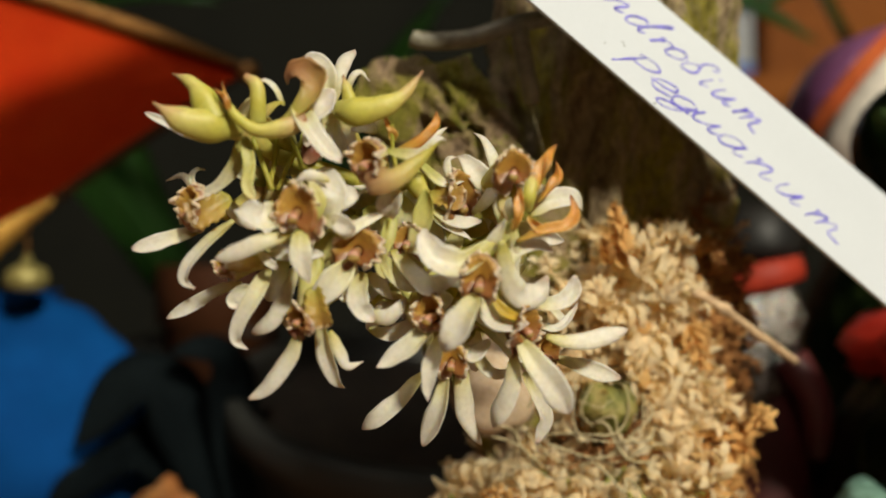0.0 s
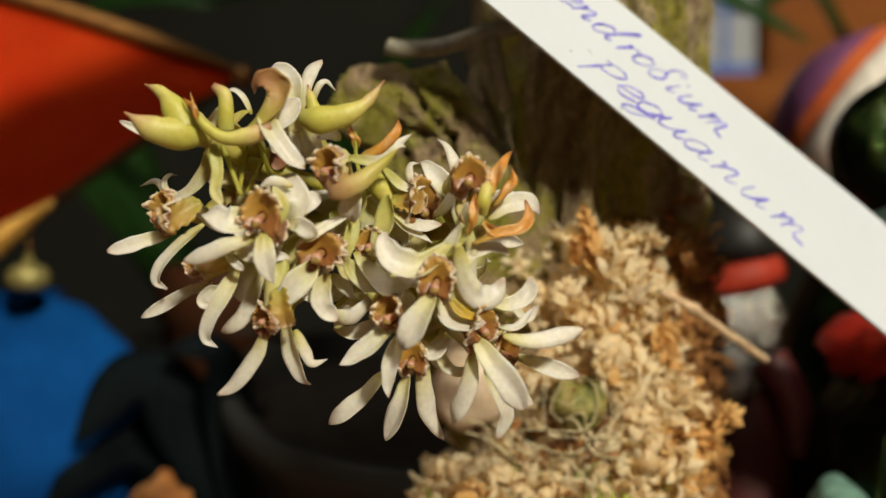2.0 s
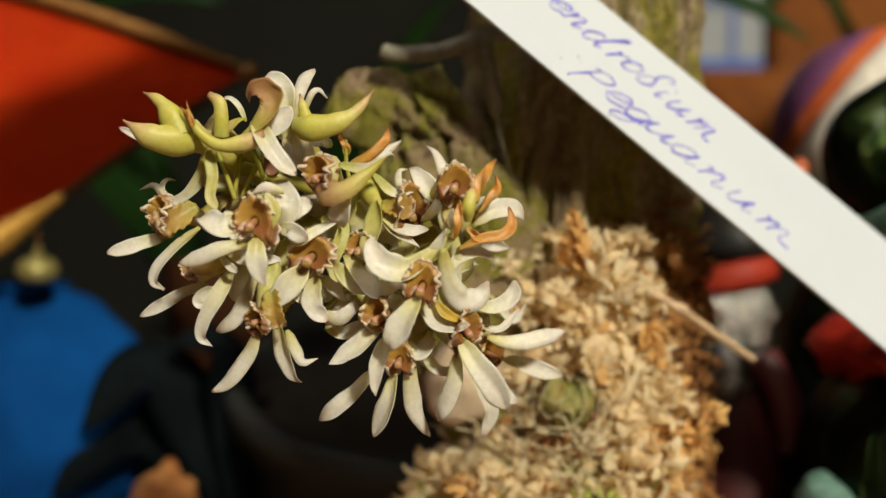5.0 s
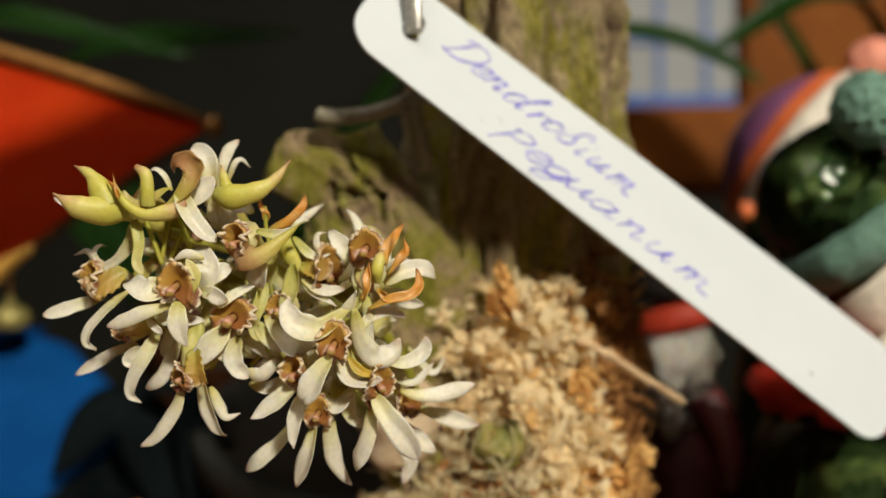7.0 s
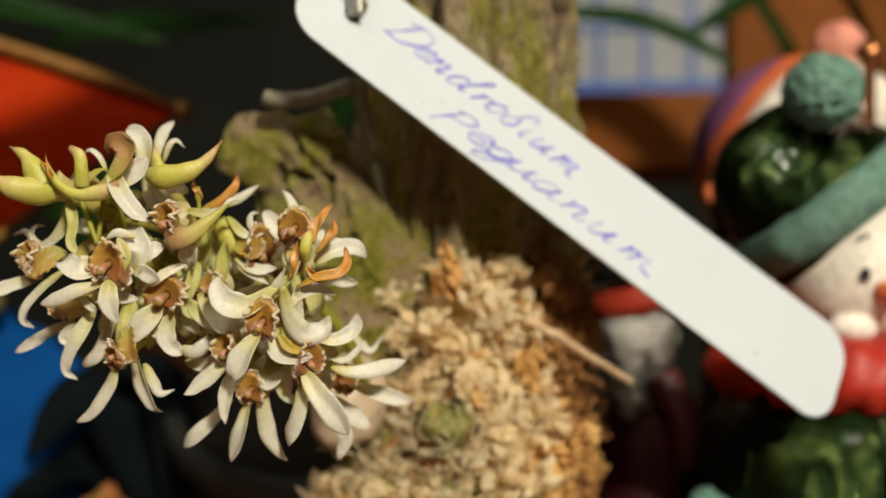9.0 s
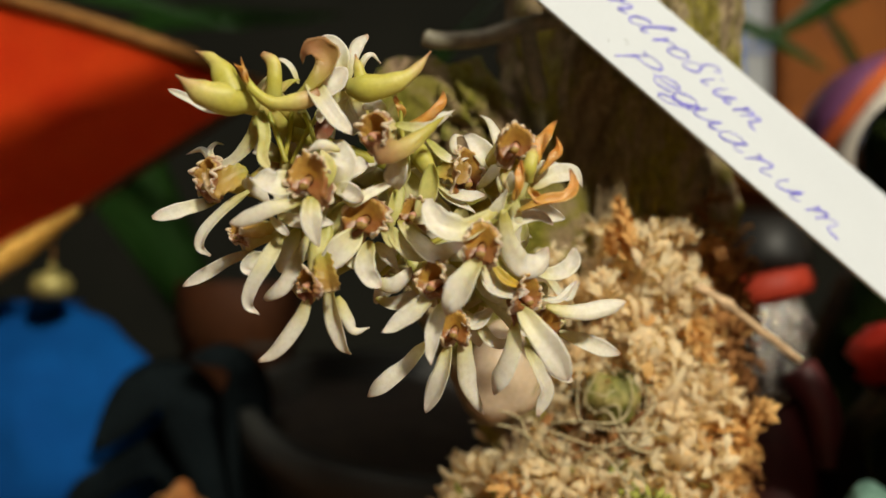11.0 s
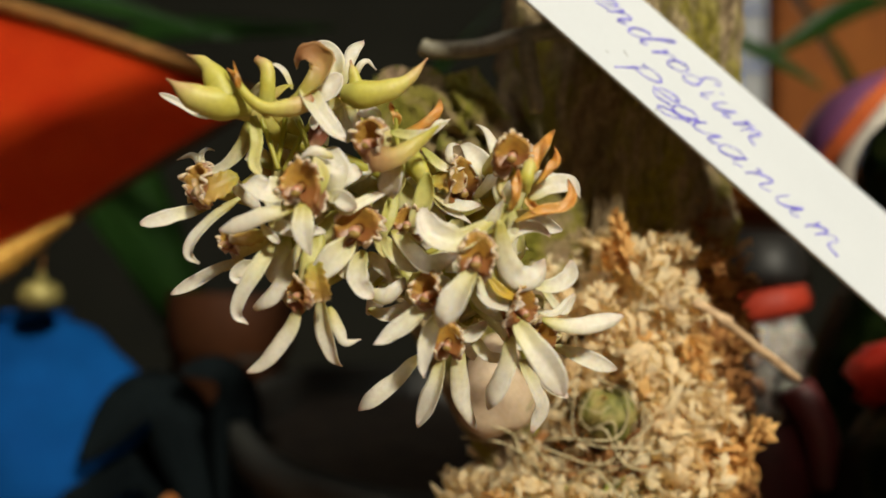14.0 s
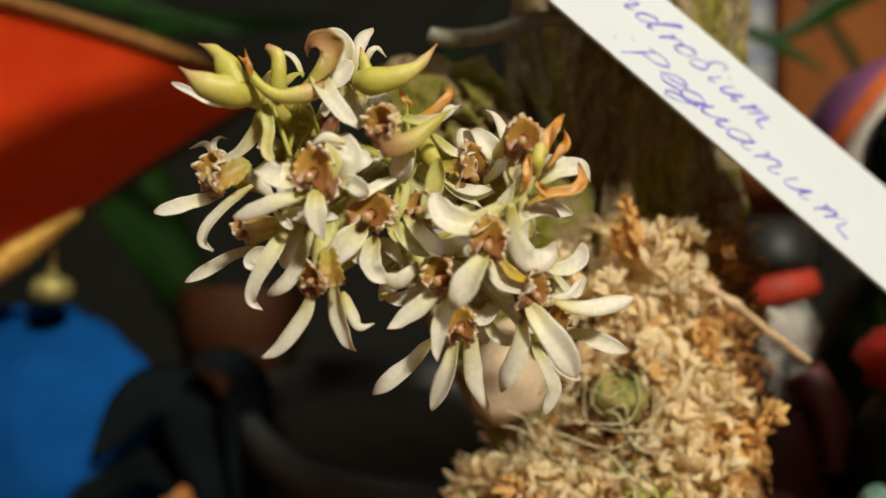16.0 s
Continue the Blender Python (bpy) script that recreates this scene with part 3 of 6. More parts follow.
def sprig(foot, tip, n, size, mi):
    """A flattened moss shoot: two ranks of scale leaves with a third rank lying over them."""
    bm = bmesh.new()
    foot, tip = Vector(foot), Vector(tip)
    axis = (tip - foot).normalized()
    s1 = axis.cross(Vector((0, 1, 0))).normalized()
    s2 = Vector((0, -1, 0))
    tube(bm, [foot, foot.lerp(tip, 0.5), tip], 0.0004, 6, mi=mi)
    for k in range(n):
        s = k / n
        for side, front in ((1, 0.25), (-1, 0.25), (0, 0.55)):
            out = s1 * side * random.uniform(0.7, 1.0) + s2 * front + axis * random.uniform(1.0, 1.3)
            ln = size * (1.15 - 0.75 * s ** 1.6) * random.uniform(0.85, 1.1)
            curl(bm, foot.lerp(tip, s + 0.3 * front / n), out, ln, ln * 0.55, 0.5, 0.15, mi)
    bm.transform(inv)
    part("moss_sprig", bm, [MOSSPALE, MOSSRUST], mount, "dry orange moss shoot" if mi else "dry cream moss shoot")


sprig((0.0286, 0.1420, 0.1070), (0.0263, 0.1405, 0.1168), 11, 0.0030, 1)
sprig((0.0258, 0.1420, 0.1075), (0.0252, 0.1405, 0.1122), 6, 0.0024, 1)
sprig((0.0306, 0.1420, 0.1055), (0.0326, 0.1405, 0.1128), 7, 0.0038, 0)
sprig((0.0345, 0.1425, 0.1010), (0.0375, 0.1405, 0.1060), 6, 0.0034, 0)
sprig((0.0400, 0.1480, 0.0975), (0.0425, 0.1460, 0.0905), 8, 0.0032, 1)
sprig((0.0255, 0.1425, 0.0985), (0.0235, 0.1405, 0.1050), 6, 0.0034, 0)
sprig((0.0320, 0.1425, 0.0960), (0.0290, 0.1405, 0.0905), 7, 0.0036, 0)

bm = bmesh.new()
tube(bm, [(0.0405, 0.1480, 0.1030), (0.0450, 0.1490, 0.1006), (0.0524, 0.1530, 0.0959), (0.0612, 0.1575, 0.0903)], lambda s: 0.00092 - 0.00030 * s + (0.0004 if 0.36 < s < 0.42 else 0), 8, 24, wobble=0.3)
tagged(part("twig", bm, TWIG), "thin dry brown twig sticking out of the moss", "twig")

# white aerial roots behind the stub
for pts, r in (([(-0.0050, 0.1412, 0.1427), (-0.0030, 0.1412, 0.1420), (0.0040, 0.1412, 0.1424), (0.0110, 0.1410, 0.1445), (0.0200, 0.1420, 0.1465)], 0.0015),
               ([(0.0118, 0.1410, 0.1450), (0.0122, 0.1412, 0.1410), (0.0136, 0.1425, 0.1350), (0.0140, 0.1440, 0.1331)], 0.0014)):
    bm = bmesh.new()
    tube(bm, pts, lambda s: r * min(1.0, 0.6 + 7 * s) * (1.0 if s < 0.7 else 1.35 - 0.5 * s), 12, 40, wobble=0.03)
    bm.transform(inv)
    part("aerial_root", bm, VELAMEN, mount, "thick whitish aerial root")

# ---- plant tag with handwriting ----
TAG = Matrix(((0.78073, 0.43453, 0.44904, 0.05061), (0.21065, 0.49353, -0.84383, 0.14234), (-0.58829, 0.75340, 0.29379, 0.12571), (0, 0, 0, 1)))


def rounded(length, width, radius, n=10):
    out = []
    for cx, cy, a0 in ((length / 2 - radius, width / 2 - radius, 0), (-length / 2 + radius, width / 2 - radius, 90), (-length / 2 + radius, -width / 2 + radius, 180), (length / 2 - radius, -width / 2 + radius, 270)):
        for k in range(n + 1):
            a = radians(a0 + 90 * k / n)
            out.append(Vector((cx + radius * math.cos(a), cy + radius * math.sin(a))))
    return out


tag = thing("plant_tag", (0, 0, 0), "white plastic plant tag with blue handwriting, hanging on a wire hook", "plant tag")
tag.matrix_world = TAG
curve = bpy.data.curves.new("tag_shape", "CURVE")
curve.dimensions, curve.fill_mode, curve.extrude, curve.bevel_depth, curve.bevel_resolution = "2D", "BOTH", 0.00022, 0.00006, 1
for outline in ([Vector((q.x + 0.0019, q.y + (0.025 * q.x * q.y / 0.00925 if q.y > 0 else 0.0))) for q in rounded(0.1192, 0.0185, 0.0062)], [Vector((-0.0492, 0.0006)) + Vector((0.0017 * math.cos(a), 0.0028 * math.sin(a))) for a in (-k * 2 * math.pi / 24 for k in range(24))]):
    sp = curve.splines.new("POLY")
    sp.points.add(len(outline) - 1)
    for pt, q in zip(sp.points, outline):
        pt.co = (q.x, q.y, 0, 1)
    sp.use_cyclic_u = True
tmp = bpy.data.objects.new("tmp", curve)
me = bpy.data.meshes.new_from_object(tmp)
bpy.data.objects.remove(tmp)
me.name = "tag_plate"
me.materials.clear()
me.materials.append(TAGWHITE)
plate = new("plate", me)
plate.parent = tag


# pen strokes of each letter, in x-heights, before the slant
LETTERS = {
    "D": [[(0.00, 0.0), (0.05, 1.0), (0.10, 1.9)], [(-0.45, 1.75), (0.30, 1.98), (1.10, 1.70), (1.45, 0.95), (1.00, 0.15), (0.30, 0.0), (-0.25, 0.12)]],
    "e": [[(-0.05, 0.40), (0.50, 0.48), (0.82, 0.76), (0.55, 1.0), (0.15, 0.75), (0.10, 0.30), (0.45, 0.0), (0.95, 0.22)]],
    "n": [[(0.00, 0.85), (0.16, 0.95), (0.12, 0.0), (0.16, 0.45), (0.50, 0.97), (0.74, 0.85), (0.74, 0.12), (0.92, 0.0), (1.15, 0.25)]],
    "d": [[(0.72, 0.85), (0.40, 1.0), (0.05, 0.60), (0.15, 0.10), (0.50, 0.0), (0.80, 0.45), (1.02, 1.2), (1.22, 1.8), (1.08, 1.92), (0.93, 1.3), (0.90, 0.40), (1.05, 0.02), (1.30, 0.20)]],
    "r": [[(0.00, 0.80), (0.16, 0.95), (0.12, 0.0), (0.20, 0.50), (0.48, 0.95), (0.72, 0.86)]],
    "o": [[(0.45, 1.0), (0.10, 0.75), (0.10, 0.20), (0.45, 0.0), (0.85, 0.30), (0.85, 0.80), (0.45, 1.0), (0.30, 0.92)]],
    "b": [[(0.72, 0.80), (0.30, 0.95), (0.05, 0.50), (0.20, 0.05), (0.60, 0.05), (0.82, 0.42), (0.50, 0.92), (0.32, 1.4), (0.48, 1.85), (0.80, 1.88), (0.98, 1.65), (0.80, 1.5)]],
    "i": [[(0.08, 0.95), (0.08, 0.20), (0.25, 0.0), (0.48, 0.22)], [(0.16, 1.36), (0.18, 1.42), (0.20, 1.46)]],
    "u": [[(0.05, 0.95), (0.02, 0.35), (0.20, 0.0), (0.55, 0.20), (0.80, 0.90), (0.78, 0.20), (0.92, 0.0), (1.15, 0.22)]],
    "m": [[(0.00, 0.85), (0.14, 0.95), (0.10, 0.0), (0.15, 0.50), (0.42, 0.95), (0.58, 0.85), (0.58, 0.05), (0.63, 0.50), (0.90, 0.95), (1.10, 0.85), (1.12, 0.20), (1.35, -0.02), (1.80, -0.10)]],
    "p": [[(0.00, -0.45), (0.06, 0.40), (0.12, 1.15)], [(-0.10, 1.10), (0.45, 1.28), (0.85, 1.02), (0.65, 0.58), (0.15, 0.48)]],
    "g": [[(0.78, 0.85), (0.40, 1.0), (0.05, 0.60), (0.20, 0.10), (0.60, 0.15), (0.85, 0.80), (0.75, 0.0), (0.45, -0.62), (0.02, -0.58), (0.20, -0.15), (0.95, 0.15)]],
    "a": [[(0.78, 0.85), (0.40, 1.0), (0.05, 0.60), (0.15, 0.10), (0.45, 0.02), (0.75, 0.50), (0.85, 0.95), (0.80, 0.20), (0.95, 0.0), (1.20, 0.20)]],
}


def handwriting(text, starts, base_line, rise, wide, tall, seed):
    """A word in slanted ballpoint strokes; each letter begins at its own place along the tag, in metres."""
    rnd = random.Random(seed)
    bm = bmesh.new()
    for letter, x0 in zip(text, starts):
        lift, big = rnd.uniform(-0.0002, 0.0002), rnd.uniform(0.93, 1.07)
        for stroke in LETTERS[letter]:
            pts = [Vector((x0 + wide * x + 0.85 * tall * big * y, base_line + rise * (x0 - starts[0]) + lift + tall * big * y, 0.00030)) for x, y in stroke]
            tube(bm, pts, lambda q: 0.00017 * (1 + 0.35 * math.sin(9 * q + x0 * 3000)), 6, 7 * len(pts), wobble=0.25, flat=1.0)
    for v in bm.verts:
        v.co.z = 0.00030 + (v.co.z - 0.00030) * 0.3
    ob = part("writing", bm, INK, tag, "blue ballpoint handwriting: " + text)
    return ob


handwriting("Dendrobium", [-0.0432, -0.0384, -0.0352, -0.0312, -0.0258, -0.0232, -0.0198, -0.0156, -0.0130, -0.0084], 0.0007, -0.004, 0.0031, 0.0027, 3)
handwriting("peguanum", [-0.0282, -0.0234, -0.0192, -0.0146, -0.0094, -0.0032, 0.0032, 0.0100], -0.0062, 0.010, 0.0045, 0.0028, 8)
for x, y, ln in ((0.0427, -0.0053, 0.0006), (-0.0203, -0.0087, 0.00022), (-0.0292, -0.0036, 0.00015), (-0.0315, -0.0061, 0.00015), (-0.0286, -0.0039, 0.00012)):
    bm = bmesh.new()
    blob(bm, (x, y, 0.00029), (ln, 0.00012, 0.00003), sub=2)
    part("speck", bm, SOIL, tag)
bm = bmesh.new()
hole = TAG @ Vector((-0.0492, 0.0006, 0.0))
tube(bm, [hole + Vector(q) for q in ((0.0003, -0.0022, -0.0016), (0.0, -0.0020, 0.004), (-0.0004, 0.0000, 0.012), (0.001, 0.006, 0.022), (0.008, 0.016, 0.028))], 0.0015, 12, 30, flat=0.5)
bm.transform(Matrix.Translation((-0.03, -0.17, 0.0)))
part("wire_hook", bm, STEEL, mount, "dull grey wire hook holding the tag")

# ---- the orchid ----
orchid = thing("orchid", (0.014, 0.140, 0.085), "miniature orchid with a dense head of white and brown flowers", "orchid")
base = Matrix.Translation((-0.014, -0.140, -0.085))
HEADFRONT = Vector((0.001, -0.002, 0.102))
EYEWARD = Vector((0.05, -1.0, 0.30)).normalized()
count = 0


def flower(at):
    """A flower: its short ovary with the column, which carries sepals, petals and lip."""
    global count
    count += 1
    bm = bmesh.new()
    at = Vector(at)
    heart = Vector((-0.004, 0.122, 0.113))
    to = (heart - at).normalized()
    tube(bm, [at - to * 0.0006, at + to * 0.003, at + to * 0.0075 + Vector((0, 0.001, -0.001))], lambda s: 0.0023 - 0.0016 * s ** 0.7, 12, 10, wobble=0.1)
    bm.transform(base)
    return part("flower", bm, OVARY, orchid, "white orchid flower with a brown frilled lip" if count == 1 else "")


# outline of a petal: where it is widest, how wide its foot is, how its tip closes
SHAPES = {"spoon": (0.60, 0.48, 2.0, 0.66), "lance": (0.40, 0.58, 1.45, 0.85), "strap": (0.45, 0.80, 3.4, 0.60), "broad": (0.50, 0.66, 1.9, 0.66), "neck": (0.18, 0.85, 1.05, 0.80), "fan": (0.80, 0.40, 4.0, 0.50)}


def petal(fl, pts, width, material, shape, tilt=None):
    """A fleshy petal along a curve from its foot to its tip."""
    rnd = random.Random(int((pts[0][0] + pts[-1][2]) * 1e6))
    full, foot, sharp, blunt = SHAPES[shape]
    dry, crimp = material is DRY, material in (FAN, LIPBACK)
    n, m = 22, 9
    if material in (WHITE, WHITEG, GREENW) and pts[-1][2] < pts[0][2] - 0.003:    # hanging petals bend back towards the stem
        drop = (pts[0][2] - pts[-1][2]) / (Vector(pts[0]) - Vector(pts[-1])).length
        pts = [HEADFRONT + (Vector(p) - HEADFRONT) * (1 + 0.012 * drop * k / (len(pts) - 1)) for k, p in enumerate(pts)]
    line = smooth_line(pts, n)
    length = sum((q - p).length for p, q in zip(line, line[1:]))
    cup = rnd.uniform(0.25, 0.62) * rnd.choice((1, 1, 1, -0.7)) * (1.7 if dry else 1.0)
    if shape == "neck":
        cup = -0.60
    tilt = rnd.uniform(-0.55, 0.55) if tilt is None else tilt
    twist = rnd.uniform(-0.5, 0.5) * (0.2 if shape == "neck" else 1.0)
    wav, ph = rnd.uniform(0.03, 0.08) * (5.0 if dry else 1.0), rnd.uniform(0, 60)
    full += rnd.uniform(-0.06, 0.06)
    nib = rnd.choice((0.0, 0.10, 0.18)) if material in (WHITE, WHITEG) and shape != "broad" else 0.0
    fold, curl_tip = rnd.choice((1.4, 2.0, 2.8)), rnd.choice((-0.9, -0.5, 0.0, 0.4)) * (0.0 if shape in ("neck", "strap", "fan") else 1.0)
    thick = 0.00008 if dry else 0.00020 if shape == "neck" else 0.00011
    bm = bmesh.new()
    uvl = bm.loops.layers.uv.verify()
    rows = []
    for i, p in enumerate(line):
        s = i / n
        tan = (line[min(i + 1, n)] - line[max(i - 1, 0)]).normalized()
        side = tan.cross(EYEWARD)
        if side.length < 0.05:
            side = Vector((1, 0, 0))
        side.normalize()
        nrm = side.cross(tan).normalized()
        if nrm.dot(EYEWARD) < 0:
            nrm = -nrm
        a = tilt * (1 - 0.5 * s) + twist * s
        sd = (side * math.cos(a) + nrm * math.sin(a)).normalized()
        nm = (nrm * math.cos(a) - side * math.sin(a)).normalized()
        if s < full:
            w = foot + (1 - foot) * math.sin(0.5 * math.pi * s / full)
        else:
            w = max(0.0, 1 - ((s - full) / (1 - full)) ** sharp) ** blunt
        w = 0.44 * width * max(w, 0.02) * min(1.0, 0.55 + 4.0 * s)
        if nib and s > 0.93:
            w = max(w, 0.5 * width * nib)
        top, bot = [], []
        for j in range(m):
            u = 2 * j / (m - 1) - 1
            ww = w * (1 + wav * math.sin(7 * s + ph + 2.5 * u) + 0.18 * noise.noise(Vector((s * 4, ph, 7.0 if u > 0 else -7.0))) + (0.10 * math.sin(38 * s + 4 * u) if crimp else 0.0))
            lift = cup * w * (abs(u) ** fold - 0.35) + wav * w * math.sin(9 * s + 2 * u + ph) - 0.07 * w * max(0.0, 1 - 2.5 * abs(u)) + 0.55 * curl_tip * width * max(0.0, s - 0.72) ** 2 * 12
            if crimp:
                lift += 0.12 * w * abs(u) ** 3 * math.sin(30 * s + 5 * u) + (0.16 * width * math.sin(15 * u + ph) * max(0.0, s - 0.7) / 0.3 if shape == "fan" else 0.0)
            q = p + sd * u * ww + nm * lift
            th = thick * (1 - u * u) * (0.4 + 0.6 * math.sin(math.pi * min(1, 0.12 + 0.80 * s))) + 0.00003
            top.append(bm.verts.new(q + nm * th))
            bot.append(bm.verts.new(q - nm * th))
        rows.append((top, bot))
    for i in range(n):
        for w_ in (0, 1):
            for j in range(m - 1):
                q = (rows[i][w_][j], rows[i][w_][j + 1], rows[i + 1][w_][j + 1], rows[i + 1][w_][j])
                f = bm.faces.new(q if w_ else tuple(reversed(q)))
                co = ((j, i), (j + 1, i), (j + 1, i + 1), (j, i + 1))
                for lp, (u, v) in zip(f.loops, co if w_ else tuple(reversed(co))):
                    lp[uvl].uv = (u / (m - 1), v / n)
        for j in (0, m - 1):
            f = bm.faces.new((rows[i][0][j], rows[i + 1][0][j], rows[i + 1][1][j], rows[i][1][j]))
            for lp, v in zip(f.loops, (i, i + 1, i + 1, i)):
                lp[uvl].uv = (0.5, v / n)
    bm.faces.new(rows[n][0] + list(reversed(rows[n][1])))
    bm.faces.new(rows[0][1] + list(reversed(rows[0][0])))
    bmesh.ops.recalc_face_normals(bm, faces=bm.faces)
    bm.transform(base)
    part("bract" if dry else "petal", bm, material, fl, "dried orange papery bract" if dry else "")


def sac(fl, pts, radii, material):
    """A plump horn or spur: thick at its body, drawn out to a point."""
    def radius(s):
        k = min(int(s * (len(radii) - 1)), len(radii) - 2)
        t = s * (len(radii) - 1) - k
        t = t * t * (3 - 2 * t)
        return radii[k] * (1 - t) + radii[k + 1] * t

    bm = bmesh.new()
    tube(bm, pts, radius, 20, 30, wobble=0.04, flat=0.85)
    bm.transform(base)
    part("spur", bm, material, fl, "plump yellow-green horn")


FACING = {"front": (Vector((-0.12, -1.0, 0.25)), 0.55), "left": (Vector((-0.66, -0.74, 0.20)), 1.05), "right": (Vector((0.62, -0.76, 0.20)), 1.0)}


def lip(fl, at, rx, ry, facing):
    """The lip: a brown trough with a frilled pale rim, and the rosy column inside."""
    rnd = random.Random(int((at[0] + at[2]) * 1e6))
    at, (d, deep) = Vector(at), FACING[facing]
    d = d.normalized()
    side = d.cross(Vector((0, 0, 1))).normalized()
    up = side.cross(d).normalized()
    bm = bmesh.new()
    uvl = bm.loops.layers.uv.verify()
    n, m = 12, 72
    ph = rnd.uniform(0, 6)
    rows = []
    for i in range(n + 1):
        r = i / n
        ring = []
        for k in range(m):
            a = 2 * math.pi * k / m
            below = max(0.0, -math.sin(a))
            gap = 1 - 0.62 * max(0.0, math.cos(a + math.pi / 2)) ** 10 * r
            frill = max(0.0, r - 0.6) / 0.4
            odd = noise.noise(Vector((math.cos(a) * 2.3, math.sin(a) * 2.3, ph))) * 7
            rr = (0.22 + 0.78 * r ** (1.0 if deep < 1 else 0.7)) * gap * (1 + 0.13 * math.sin(2 * a + ph) * r + 0.10 * noise.noise(Vector((math.cos(a), math.sin(a), ph))) * r + 0.06 * frill * math.sin(9 * a + ph * 2 + odd))
            z = deep * (-0.85 + r ** (1.6 if deep < 1 else 1.15)) * min(rx, ry) + frill ** 1.5 * min(rx, ry) * (0.17 * math.sin(9 * a + ph + odd + 1.2) + 0.05 * math.sin(21 * a + 2 * ph - odd))
            z -= 0.38 * frill ** 3 * min(rx, ry) * (1 + math.sin(2 * a + ph))
            z -= 0.55 * below * r * r * min(rx, ry)
            z += 0.25 * max(0.0, math.sin(a)) * r * min(rx, ry)
            flare = 1.0 + 0.12 * below * r
            ring.append(at + side * math.cos(a) * rr * rx * (1 - 0.16 * max(0.0, math.sin(a))) + up * math.sin(a) * rr * ry * flare + d * z)
        rows.append(ring)
    mid = [sum(ring, Vector()) / m for ring in rows]
    inner = [[bm.verts.new(p) for p in ring] for ring in rows]
    outer = [[bm.verts.new(p + (p - mid[i]).normalized() * 0.00013 - d * 0.00020) for p in ring] for i, ring in enumerate(rows)]
    for shell, mi in ((inner, 0), (outer, 2)):
        for i in range(n):
            for k in range(m):
                q = (shell[i][k], shell[i][(k + 1) % m], shell[i + 1][(k + 1) % m], shell[i + 1][k])
                co = ((k, i), (k + 1, i), (k + 1, i + 1), (k, i + 1))
                f = bm.faces.new(q if mi == 0 else tuple(reversed(q)))
                f.material_index = mi
                for lp, (u, v) in zip(f.loops, co if mi == 0 else tuple(reversed(co))):
                    lp[uvl].uv = (u / m, v / n)
    bm.faces.new(inner[0])
    bm.faces.new(list(reversed(outer[0])))
    edge = [p - d * 0.00010 + ((p - mid[-1]).normalized() * math.sin(k * 1.35 + ph) + d * math.cos(k * 1.1 + 2 * ph)) * 0.075 * min(rx, ry) for k, p in enumerate(rows[-1])]
    start = int(0.79 * m)
    edge = edge[start:] + edge[:int(0.71 * m)]
    tube(bm, edge, lambda s: min(rx, ry) * 0.075 * (1 + 0.4 * math.sin(31 * s + ph) + 0.3 * math.sin(67 * s)), 6, 2 * m, 1)
    bm.transform(base)
    part("lip", bm, [LIP, RUFFLE, LIPBACK], fl, "brown striped lip with a pale frilled edge")
    bm = bmesh.new()
    foot = at - d * (0.50 if deep < 1 else 0.9) * min(rx, ry) - up * 0.1 * ry
    tube(bm, [foot + up * 0.12 * ry, foot + d * 0.40 * rx - up * 0.08 * ry, foot + d * 0.62 * rx - up * 0.24 * ry, foot + d * 0.70 * rx - up * 0.36 * ry],
         lambda s: rx * (0.17 + 0.08 * min(1.0, 1.4 * s)) * (1 if s < 0.9 else 0.80), 12, 12, wobble=0.06)
    blob(bm, foot + d * 0.66 * rx - up * 0.34 * ry, (0.25 * rx, 0.16 * rx, 0.19 * rx), 0.06 * rx, 900.0, sub=3)
    bm.transform(base)
    part("column", bm, COLUMN, fl, "rosy column")


def stalk(pts, radius):
    bm = bmesh.new()
    tube(bm, pts, radius, 8, 16)
    bm.transform(base)
    part("stalk", bm, STALK, orchid, "pale green flower stalk")


f = flower((-0.02509, 0.10550, 0.12438))
sac(f, [(-0.02334, 0.10500, 0.12382), (-0.02638, 0.10300, 0.12371), (-0.02906, 0.10150, 0.12410), (-0.03191, 0.10000, 0.12583)], (0.00111, 0.00202, 0.00156, 0.00013), GREEN)
sac(f, [(-0.02610, 0.10340, 0.12421), (-0.02708, 0.10320, 0.12656), (-0.02861, 0.10340, 0.12860), (-0.03095, 0.10420, 0.12980)], (0.00199, 0.00160, 0.00080, 0.00013), GREEN)
petal(f, [(-0.02505, 0.10620, 0.12296), (-0.02949, 0.10620, 0.12300), (-0.03241, 0.10660, 0.12454), (-0.03519, 0.10720, 0.12581)], 0.00123, WHITE, "strap")
petal(f, [(-0.02356, 0.10200, 0.12460), (-0.02411, 0.10120, 0.12637), (-0.02567, 0.10150, 0.12774)], 0.00084, DRY, "lance")
petal(f, [(-0.02373, 0.10150, 0.12500), (-0.02403, 0.10080, 0.12647), (-0.02472, 0.10150, 0.12842)], 0.00052, DRY, "lance")
f = flower((-0.02345, 0.10800, 0.12555))
sac(f, [(-0.02138, 0.10520, 0.12446), (-0.02128, 0.10460, 0.12650), (-0.02147, 0.10450, 0.12851), (-0.02281, 0.10460, 0.12967)], (0.00101, 0.00094, 0.00087, 0.00047), GREEN)
sac(f, [(-0.02485, 0.10200, 0.12736), (-0.02326, 0.10180, 0.12469), (-0.02091, 0.10220, 0.12311), (-0.01800, 0.10280, 0.12344), (-0.01563, 0.10360, 0.12448)], (0.00026, 0.00059, 0.00079, 0.00111, 0.00098), GREEN)
